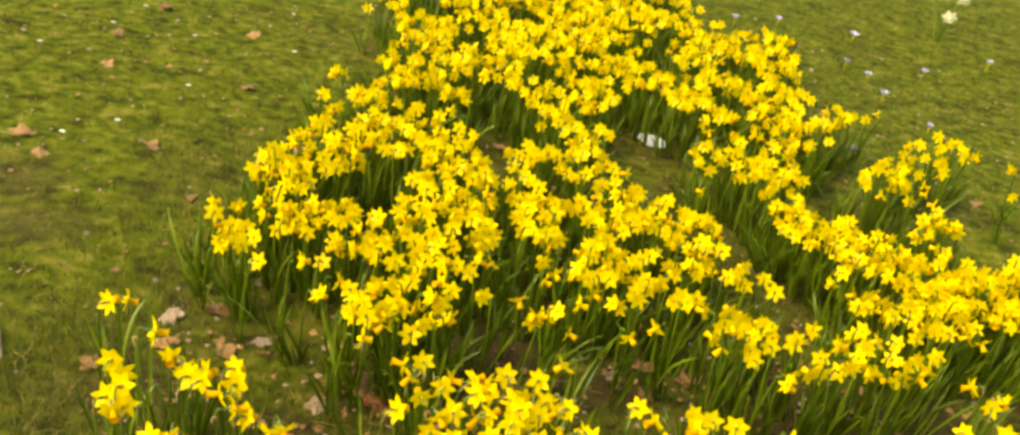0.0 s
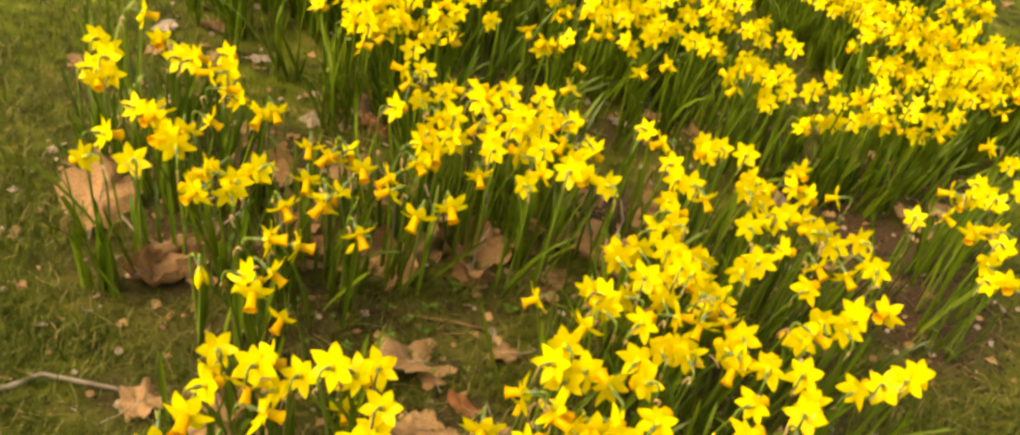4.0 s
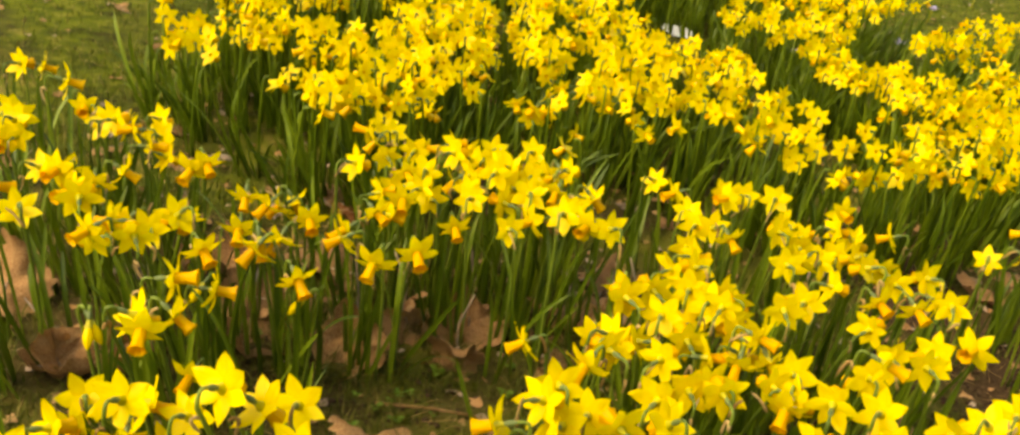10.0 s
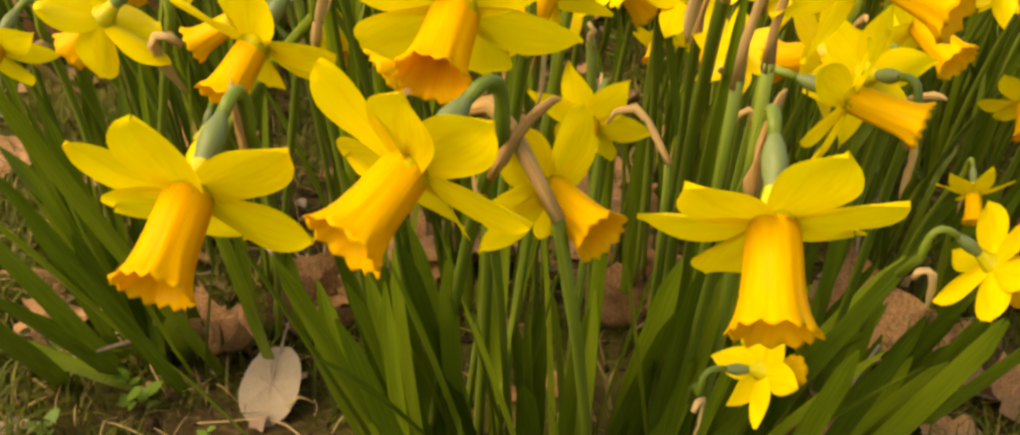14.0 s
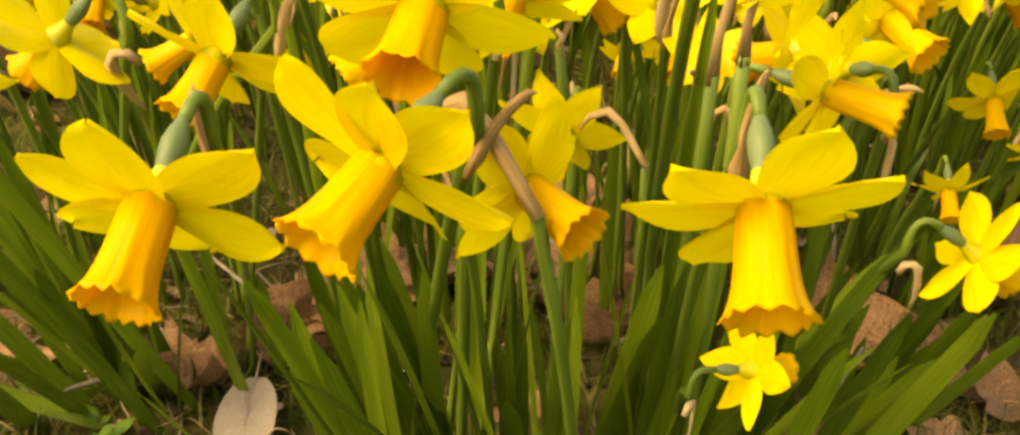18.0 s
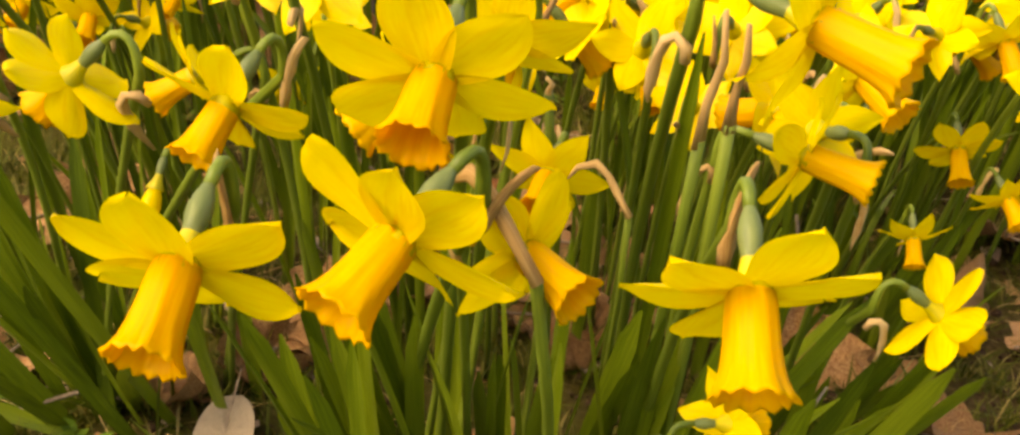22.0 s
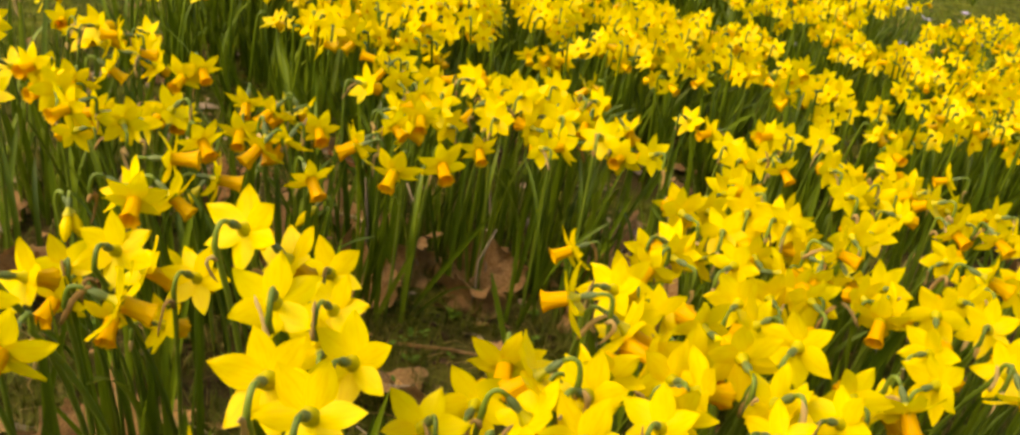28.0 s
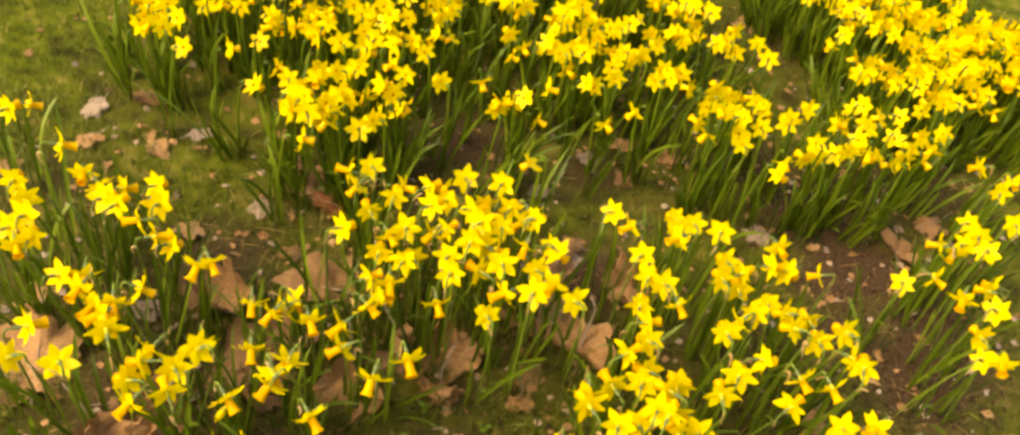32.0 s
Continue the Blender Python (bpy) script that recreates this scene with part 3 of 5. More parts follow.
# outlines of the far stands, the number of flowers and their height
DRIFT = {
    "left_stand": ([(-0.84, 3.22), (-0.86, 3.6), (-0.8, 3.96), (-0.74, 4.17), (-0.48, 4.06), (-0.37, 3.99), (-0.25, 3.52), (-0.24, 3.14), (-0.32, 2.99), (-0.43, 2.92), (-0.56, 3.05), (-0.72, 3.12)], 315),
    "middle_stand": ([(-0.31, 3.95), (-0.11, 4.11), (0.08, 3.85), (0.26, 3.82), (0.28, 3.57), (0.19, 3.43), (0.07, 3.26), (0.04, 3.37), (-0.04, 3.12), (-0.15, 3.1), (-0.15, 3.37), (-0.26, 3.67)], 190),
    "back_stand": ([(-0.89, 5.13), (-1.1, 6.2), (0.1, 7.0), (0.24, 6.06), (0.29, 5.66), (0.67, 5.75), (0.64, 5.45), (0.64, 4.84), (0.85, 4.9), (0.71, 4.61), (0.51, 4.41), (0.61, 4.16), (0.41, 4.02), (0.3, 4.19), (0.24, 4.01), (0.15, 4.37), (-0.09, 4.07), (-0.24, 4.25), (-0.49, 4.27), (-0.74, 4.17), (-0.79, 4.68)], 1500),
    "right_stand": ([(0.41, 3.93), (0.57, 4.1), (0.72, 3.84), (0.88, 4.12), (0.94, 4.07), (0.96, 3.96), (1.15, 3.93), (0.98, 3.36), (0.81, 3.44), (0.69, 3.44), (0.56, 3.47), (0.49, 3.74)], 250),
    "far_right_stand": ([(0.69, 4.3), (0.99, 4.74), (1.17, 4.84), (1.04, 4.34), (0.89, 4.26), (0.74, 4.14)], 40),
    "low_right_stand": ([(0.11, 3.19), (0.19, 3.4), (0.26, 3.37), (0.38, 3.31), (0.5, 3.27), (0.54, 3.35), (0.72, 3.4), (0.71, 3.28), (0.62, 3.14), (0.36, 3.11), (0.23, 3.13)], 46),
}


def inside(p, poly):
    hit = False
    for (x0, y0), (x1, y1) in zip(poly, poly[1:] + poly[:1]):
        if (y0 > p[1]) != (y1 > p[1]) and p[0] < (x1 - x0) * (p[1] - y0) / (y1 - y0) + x0:
            hit = not hit
    return hit


def scatter(poly, count, r):
    xs, ys = [p[0] for p in poly], [p[1] for p in poly]
    got = []
    for _ in range(count * 60):
        p = (r.uniform(min(xs), max(xs)), r.uniform(min(ys), max(ys)))
        if inside(p, poly) and (p[0] - 0.10) ** 2 + (0.5 * (p[1] - 4.36)) ** 2 > 0.020 and noise.noise(Vector((p[0] * 4.2, p[1] * 4.2, 3))) > -0.16 and all((p[0] - q[0]) ** 2 + (p[1] - q[1]) ** 2 > 0.00036 for q in got):
            got.append(p)
            if len(got) == count:
                break
    return got


r = random.Random(5)
FAR = {k: scatter(poly, n, r) for k, (poly, n) in DRIFT.items()}

gx, gy = spread(-1.6, 1.7, 0.03, 300), spread(1.2, 5.6, 0.03, 300)
X, Y = np.meshgrid(gx, gy)
Z = 0.006 * np.sin(1.9 * X + 1.3) * np.cos(1.3 * Y) + 0.003 * np.sin(4.3 * X + 2.1 * np.sin(1.7 * Y))
U = np.clip((Y - 1.3) / 1.2, 0, 1)
Z *= np.exp(-((np.maximum(0, np.abs(X) - 3)) / 6) ** 2)
plants = np.array([p for k, _ in STANDS for p in k] + [p for pts in FAR.values() for p in pts])
# bare-soil spots: x, y, radius; the one at (0.23, 2.03) also paints shade
SPOTS = [(0.60, 3.08, 0.14), (0.54, 2.90, 0.12), (-0.54, 2.80, 0.14), (-0.17, 3.25, 0.13), (0.39, 3.36, 0.12), (0.72, 3.37, 0.20), (0.66, 2.87, 0.20), (0.69, 3.50, 0.15), (0.51, 3.23, 0.14), (0.05, 2.93, 0.12), (-1.11, 3.74, 0.16), (-1.47, 3.58, 0.15), (-0.11, 2.52, 0.10), (-0.23, 1.87, 0.09), (-0.18, 1.87, 0.09), (-0.09, 2.31, 0.10), (-0.24, 2.15, 0.12), (-0.15, 2.42, 0.10), (-0.56, 2.46, 0.20), (0.31, 2.16, 0.16), (0.23, 2.03, 0.12), (0.66, 2.99, 0.15), (0.66, 2.80, 0.15), (0.55, 3.03, 0.12), (0.53, 3.27, 0.12), (0.58, 3.08, 0.14), (0.06, 3.23, 0.10), (0.10, 2.96, 0.12), (-1.13, 3.69, 0.12), (-1.31, 3.40, 0.12), (0.40, 2.30, 0.16), (-0.49, 2.15, 0.10)]


def bareness(x, y):
    d2 = np.full(len(x), 9.0)
    for px, py in plants:
        np.minimum(d2, (x - px) ** 2 + (y - py - 0.02) ** 2, out=d2)
    v = (0.62 * np.exp(-d2 / 0.010) + 0.25 * np.exp(-d2 / 0.05)) * np.interp(y, (2.5, 3.1), (1.0, 0.72))
    for sx, sy, rad in SPOTS:
        v = np.maximum(v, (1.4 if 2.7 < sy < 3.4 and sx > 0.3 else 1.05 if sy < 3.3 else 0.6) * np.exp(-((x - sx) ** 2 + (y - sy) ** 2) / rad ** 2))
    return v


bare_at = np.zeros(X.shape)
Z += 0.085 * (1 - U * U * (3 - 2 * U)) * np.exp(-(np.maximum(0, 1.2 - Y) / 4) ** 2)
near = (np.abs(X) < 2.5) & (Y > 1) & (Y < 7.5)
bare_at[near] = bareness(X[near], Y[near])
lawn = mesh_of("lawn", np.stack([X.ravel(), Y.ravel(), Z.ravel()], 1), grid_faces(len(gy), len(gx)), [ground_mat])
lawn.attributes.new("bare", 'FLOAT', 'POINT').data.foreach_set("value", bare_at.ravel().astype(np.float32))
tagged(new("ground", lawn), "mossy green lawn with patches of brown soil", "lawn", kind="structure")

# ---- grass ----
def grass(name, count, x0, x1, y0, y1, tall, wide, label):
    g = np.random.default_rng(3)
    x, y = g.uniform(x0, x1, count), g.uniform(y0, y1, count)
    patch = 0.5 + 0.5 * np.sin(5.1 * x + 2 * np.sin(3 * y)) * np.sin(4.3 * y + 1.7 * np.sin(4 * x))
    inner = np.minimum(np.minimum(x - x0, x1 - x), np.minimum(y - y0, y1 - y))
    fade = np.clip((inner + 0.10 * (patch - 0.5)) / 0.40, 0, 1)
    keep = g.uniform(0, 1, count) < fade * (0.65 + 0.35 * patch) * np.maximum(0.03, 1.08 - 1.12 * bareness(x, y))
    x, y = x[keep], y[keep]
    n = len(x)
    z = 0.006 * np.sin(1.9 * x + 1.3) * np.cos(1.3 * y) + 0.003 * np.sin(4.3 * x + 2.1 * np.sin(1.7 * y))
    u = np.clip((y - 1.3) / 1.2, 0, 1)
    z += 0.085 * (1 - u * u * (3 - 2 * u))
    a, h, lean, w = g.uniform(0, 6.283, n), tall * g.uniform(0.35, 1.1, n), g.uniform(0.2, 1.3, n), wide * g.uniform(0.6, 1.2, n)
    dx, dy = np.cos(a), np.sin(a)
    v = np.empty((n, 5, 3))
    for i, (u, s) in enumerate(((0, 1), (0, -1), (0.55, 0.8), (0.55, -0.8), (1, 0))):
        v[:, i, 0] = x + dx * lean * h * u * u - dy * w * s
        v[:, i, 1] = y + dy * lean * h * u * u + dx * w * s
        v[:, i, 2] = z - 0.002 + h * (u - 0.35 * lean * u * u)
    o = (np.arange(n) * 5)[:, None]
    f = np.concatenate([o + np.array([0, 1, 3]), o + np.array([0, 3, 2]), o + np.array([2, 3, 4])])
    uv = np.tile([(0, 0), (1, 0), (0, 0.5), (1, 0.5), (0.5, 1)], (n, 1))
    me = mesh_of(name, v.reshape(-1, 3), f, [grass_mat], uv)
    return tagged(new(name, me), label, "grass", kind="stuff")


grass("grass", 115000, -1.4, 1.4, 1.25, 4.2, 0.030, 0.0009, "short mown mossy grass between the flowers")
grass("front_grass", 115000, -1.1, 1.0, 1.4, 3.1, 0.036, 0.0011, "tufted mossy grass round the front flowers")
grass("front_moss", 130000, -1.0, 0.0, 1.5, 2.8, 0.015, 0.0007, "low mossy turf on the soil before the flowers")
grass("side_moss", 105000, -0.05, 1.0, 1.6, 2.95, 0.015, 0.0007, "low mossy turf beside the front flowers")
grass("lawn_grass", 120000, -3.0, 3.2, 2.2, 8.2, 0.028, 0.0012, "short mown lawn grass beyond the flowers")


# ---- far flowers as one drift ----
class Soup:
    def __init__(self):
        self.v, self.f, self.uv, self.i, self.n = [], [], [], [], 0

    def add(self, verts, faces, uvs, m, index):
        a = np.c_[np.asarray(verts), np.ones(len(verts))] @ np.array(m).T
        self.v.append(a[:, :3])
        self.f += [tuple(k + self.n for k in q) for q in faces]
        self.uv.append(np.asarray(uvs))
        self.i += [index] * len(faces)
        self.n += len(verts)

    def mesh(self, name, mats):
        return mesh_of(name, np.concatenate(self.v), self.f, mats, np.concatenate(self.uv), self.i)


r = random.Random(21)
low_petals = [petal_shape(r, 5, 3) for _ in range(5)]
low_corona = lathe([(0, 0.0056), (0.010, 0.0063), (0.016, 0.0072), (0.0220, 0.0096), (0.0212, 0.0086), (0.011, 0.0058)], 9)
low_straps = [strap_shape(r, 6) for _ in range(8)]


def far_flower(soup, x, y, kind='m'):
    az, nod = facing(kind, r)
    a, n = radians(az), radians(nod)
    axis = Vector((math.cos(a) * math.cos(n), math.sin(a) * math.cos(n), -math.sin(n)))
    head = Vector((x, y, head_height(y) + r.gauss(0, 0.018)))
    base = Vector((x - axis.x * 0.03 + r.uniform(-0.02, 0.02), y - axis.y * 0.03 + lean_at(y) * head.z + r.uniform(-0.02, 0.02), 0))
    base.z = rise(base.x, base.y)
    size = r.uniform(0.9, 1.08) * bloom_size(y)
    x_ = Vector((0, 0, 1)).cross(axis).normalized()
    turn = Matrix.Translation(head) @ Matrix((x_, axis.cross(x_), axis)).transposed().to_4x4() @ Matrix.Scale(size, 4)
    spin = r.uniform(0, 60)
    for k in range(6):
        v, f, uv = r.choice(low_petals)
        soup.add(v, f, uv, turn @ Matrix.Rotation(radians(spin + 60 * k), 4, 'Z') @ Matrix.Rotation(radians(r.uniform(-9, 9)), 4, 'Y'), 0)
    soup.add(*low_corona, turn, 1)
    pts, top = stalk_path(head, axis, base, size)
    v, f, uv = tube(pts[::2] + [pts[-1]], [0.0025] * 4 + [0.002] * 2 + [0.003] * 2, 4)
    soup.add(v, f, uv, Matrix.Identity(4), 2)
    splay = outward(x, y)
    for k in range(5):
        h, w = (head.z - base.z) * r.uniform(0.5, 0.98), 0.23
        v, f, uv = r.choice(low_straps)
        soup.add(v, f, uv, Matrix.Translation(base + Vector((r.uniform(-0.015, 0.015), r.uniform(-0.015, 0.015), 0))) @ (splay if k else Matrix.Identity(4)) @ Matrix.Rotation(0.8 * lean_at(y), 4, 'X') @ Matrix.Rotation(r.uniform(0, 6.3), 4, 'Z') @ Matrix.Rotation(radians(r.uniform(-2, 9)), 4, 'Y') @ Matrix.Diagonal((h, w, h, 1)), 2)


soup = Soup()
for x, y in [(-0.86, 4.26), (-0.83, 4.29), (-0.81, 3.97), (-0.78, 3.89), (0.86, 4.9), (0.82, 4.86), (1.04, 4.77), (1.11, 4.77), (1.13, 4.64), (1.24, 4.61), (1.22, 4.48), (1.02, 3.87), (-0.83, 3.51), (-0.84, 3.26), (-0.83, 3.28), (-0.79, 3.23), (0.66, 5.76), (0.6, 5.47), (-0.95, 5.03), (-0.92, 5.09), (0.28, 5.89), (0.3, 3.51), (0.32, 3.49), (0.39, 3.49), (0.18, 3.31), (0.21, 3.26), (0.25, 3.25), (0.14, 3.23), (0.11, 3.16), (0.32, 3.31), (0.29, 3.27), (0.36, 3.27), (0.41, 3.24), (0.43, 3.16), (0.24, 3.13), (0.31, 3.19), (0.37, 3.07), (0.04, 3.29), (0.07, 3.25), (0.02, 3.23), (0.06, 3.12), (-0.59, 3.05), (-0.55, 3.05), (-0.45, 3.0), (-0.4, 2.99), (-0.33, 2.98), (-0.47, 3.01), (-0.43, 2.91), (-0.24, 3.14), (-0.28, 3.2), (-0.13, 3.11), (-0.06, 2.96), (-0.09, 3.11), (-0.05, 3.14), (-0.17, 3.2), (0.28, 3.49), (0.32, 3.55), (0.37, 3.54), (-0.84, 4.24), (-0.87, 4.28)]:
    far_flower(soup, x, y)
for k, pts in FAR.items():
    for p in pts:
        far_flower(soup, *p, 'b' if r.random() < 0.6 else 'm')
tagged(new("daffodil_drift", soup.mesh("daffodil_drift", [petal_far, corona_far, leaf_far])), "dense drift of yellow daffodils over green strap leaves", "flowers", kind="stuff")

# ---- the near daffodils, each its own plant ----
for stand, kind in STANDS:
    for x, y in stand:
        az, nod = facing(kind, r)
        daffodil((x, y, head_height(y) + r.gauss(0, 0.010)), az, nod, r.uniform(0, 60), r.uniform(0.9, 1.06) * bloom_size(y), leaves=8 if x > 0.7 and y > 2.4 else 4 if y > 2.12 else 1 if x < 0.12 else 3)

r = random.Random(77)
for x, y in scatter([(-0.03, 2.12), (0.04, 2.46), (0.14, 2.65), (0.23, 2.5), (0.3, 2.46), (0.41, 2.49), (0.29, 2.14), (0.15, 2.06), (0.09, 2.01), (-0.01, 1.97)], 11, r):
    az, nod = facing('b', r)
    daffodil((x, y, head_height(y) + r.gauss(0, 0.012)), az, nod, r.uniform(0, 60), r.uniform(0.9, 1.06) * bloom_size(y), leaves=2)

# the front row, seen from a hand's width
daffodil((-0.105, 1.653, 0.306), -93, 33, 0, 0.87, leaves=1, base=(-0.209, 1.961), long=1.02, petals=((32, -11), (94, 1), (165, -6), (212, -2), (274, -10), (336, 2)))
daffodil((-0.064, 1.660, 0.314), -120, 30, 0, 0.88, leaves=2, base=(-0.101, 1.849), long=0.92, petals=((35, -18), (71, -2), (120, -4), (203, -3), (272, -10), (341, -7)))
daffodil((-0.040, 1.697, 0.294), -41, 13, 0, 0.72, leaves=2, base=(-0.058, 1.853), long=1.0, petals=((10, -20), (71, -10), (131, -18), (176, 4), (221, -4), (296, -10)))
daffodil((0.004, 1.655, 0.315), -85, 40, 0, 0.81, leaves=2, base=(0.008, 1.867), long=1.0, petals=((34, 0), (72, -11), (139, 2), (196, -3), (250, 6), (322, -12)))
daffodil((0.091, 1.792, 0.238), 7, 35, 0, 0.72, leaves=3, base=(0.097, 1.958), long=0.92, petals=((35, -17), (100, -14), (155, -1), (210, 7), (270, -7), (337, 4)))
daffodil((-0.182, 1.766, 0.295), -179, 48, 0, 0.77, leaves=2, base=(-0.272, 1.935), long=0.85, petals=((30, 0), (73, -3), (139, -11), (207, 1), (270, -9), (327, 9)))
daffodil((-0.132, 1.757, 0.296), -114, 42, 0, 0.86, leaves=2, base=(-0.272, 1.946), long=0.97, petals=((67, -17), (128, 4), (180, -30), (250, 6), (300, -12), (355, -10)))
daffodil((-0.067, 1.718, 0.326), -96, 32, 0, 1.05, leaves=2, base=(-0.078, 1.863), long=0.85, petals=((342, -8), (45, -10), (98, -8), (152, 3), (211, 7), (272, -10)))
daffodil((0.039, 1.797, 0.285), -21, 8, 0, 0.81, leaves=2, base=(0.020, 1.874), long=1.12, petals=((28, -10), (89, 7), (150, -20), (205, -12), (260, -8), (328, -10)))
daffodil((0.182, 2.073, 0.187), -86, 43, 0, 0.80, leaves=3, long=1.1, petals=((20, -8), (75, -18), (140, -20), (201, -3), (254, 3), (325, -8)))
daffodil((-0.042, 1.855, 0.241), -100, 22, 50, 0.82, leaves=2, base=(-0.043, 1.881))
daffodil((-0.060, 1.835, 0.298), -103, 27, 15, 1.00, leaves=2, base=(-0.074, 1.896))
daffodil((0.031, 1.782, 0.331), -30, 12, 20, 1.12, leaves=2, long=1.06)
daffodil((-0.080, 1.765, 0.304), -150, 34, 40, 0.86, leaves=1, base=(-0.090, 1.880))
daffodil((-0.173, 1.840, 0.270), -160, 30, 10, 0.78, leaves=1, base=(-0.215, 1.965))
daffodil((-0.217, 2.100, 0.165), -60, 20, 25, 0.74, leaves=2)
daffodil((-0.355, 2.050, 0.215), -95, 28, 5, 0.76, leaves=2)
daffodil((-0.313, 2.045, 0.215), -80, 34, 30, 0.76, leaves=2)
daffodil((-0.284, 2.055, 0.212), 60, 24, 50, 0.72, leaves=2)
daffodil((-0.165, 2.000, 0.250), 100, 25, 20, 0.78, leaves=2)
daffodil((-0.326, 2.200, 0.180), -100, 30, 15, 0.72, leaves=2)
daffodil((-0.022, 2.200, 0.152), -95, 42, 20, 0.66, leaves=1)
daffodil((0.004, 2.120, 0.185), -70, 40, 35, 0.70, leaves=1)
daffodil((0.012, 1.900, 0.258), 75, 35, 12, 0.66, leaves=1)
daffodil((0.055, 2.076, 0.256), -59, 7, 35, 1.00, leaves=3)
daffodil((0.199, 2.001, 0.252), -80, 14, 0, 0.95, leaves=1)
daffodil((-0.061, 2.049, 0.242), -85, 20, 20, 0.92, leaves=1)
daffodil((0.200, 2.030, 0.178), -65, 34, 10, 0.70, leaves=1)
daffodil((0.139, 1.977, 0.174), -85, 45, 25, 0.62, leaves=1)
daffodil((0.077, 1.901, 0.278), -50, 22, 25, 0.90, leaves=3)
daffodil((-0.253, 1.815, 0.260), -99, 32, 30, 0.80, leaves=2, base=(-0.287, 1.942))
daffodil((-0.334, 1.921, 0.283), -84, 7, 0, 0.95, leaves=3)
daffodil((-0.298, 1.891, 0.274), -89, 23, 15, 0.90, leaves=3)
daffodil((-0.362, 1.925, 0.237), -70, 35, 40, 0.90, leaves=3)
daffodil((-0.220, 2.006, 0.314), 75, 30, 12, 0.87, leaves=3)
daffodil((-0.198, 2.028, 0.290), 44, 45, 40, 0.83, leaves=3)
daffodil((-0.167, 1.897, 0.330), 103, 46, 30, 0.83, leaves=3)
daffodil((-0.152, 1.850, 0.318), 92, 27, 2, 0.89, leaves=3)
daffodil((-0.128, 1.909, 0.301), 78, 29, 20, 0.83, leaves=3)
daffodil((-0.128, 1.835, 0.315), 91, 32, 45, 0.87, leaves=3)
daffodil((-0.184, 2.074, 0.265), 96, 33, 10, 0.83, leaves=3)
daffodil((-0.164, 2.011, 0.273), 79, 38, 35, 0.80, leaves=3)
daffodil((-0.338, 1.984, 0.265), 60, 19, 25, 0.83, leaves=3)
daffodil((-0.360, 2.072, 0.228), 122, 43, 5, 0.78, leaves=3)
daffodil((-0.301, 2.017, 0.277), 91, 32, 15, 0.85, leaves=3)
daffodil((-0.257, 2.036, 0.261), 80, 32, 50, 0.78, leaves=3)
daffodil((0.017, 1.718, 0.238), 30, 14, 40, 0.52, leaves=3, base=(0.020, 1.895))
daffodil((-0.035, 2.332, 0.212), 205, 24, 15, 0.78, leaves=2, base=(-0.006, 2.372))


def leaf_tuft(x, y, count, tall, splay, label="tuft of green daffodil leaves without flowers", side=0):
    r = random.Random(int(x * 5003 + y * 60013))
    thing = new("leaf_tuft")
    thing.location = (x, y, rise(x, y) - 0.004)
    tagged(thing, label, "leaf tuft", "daffodil leaf tufts")
    for k in range(count):
        h, w = tall * r.uniform(0.6, 1.05), r.uniform(0.24, 0.35)
        m = Matrix.Translation((r.gauss(0, 0.018), r.gauss(0, 0.014), 0)) @ Matrix.Rotation(radians(side), 4, 'Y') @ Matrix.Rotation(0.7 * lean_at(y), 4, 'X') @ Matrix.Rotation(r.uniform(0, 6.3), 4, 'Z') @ Matrix.Rotation(radians(r.uniform(-2, splay)), 4, 'Y') @ Matrix.Diagonal((h, w, h, 1))
        part("leaf", r.choice(STIFF), thing, m)
    return thing


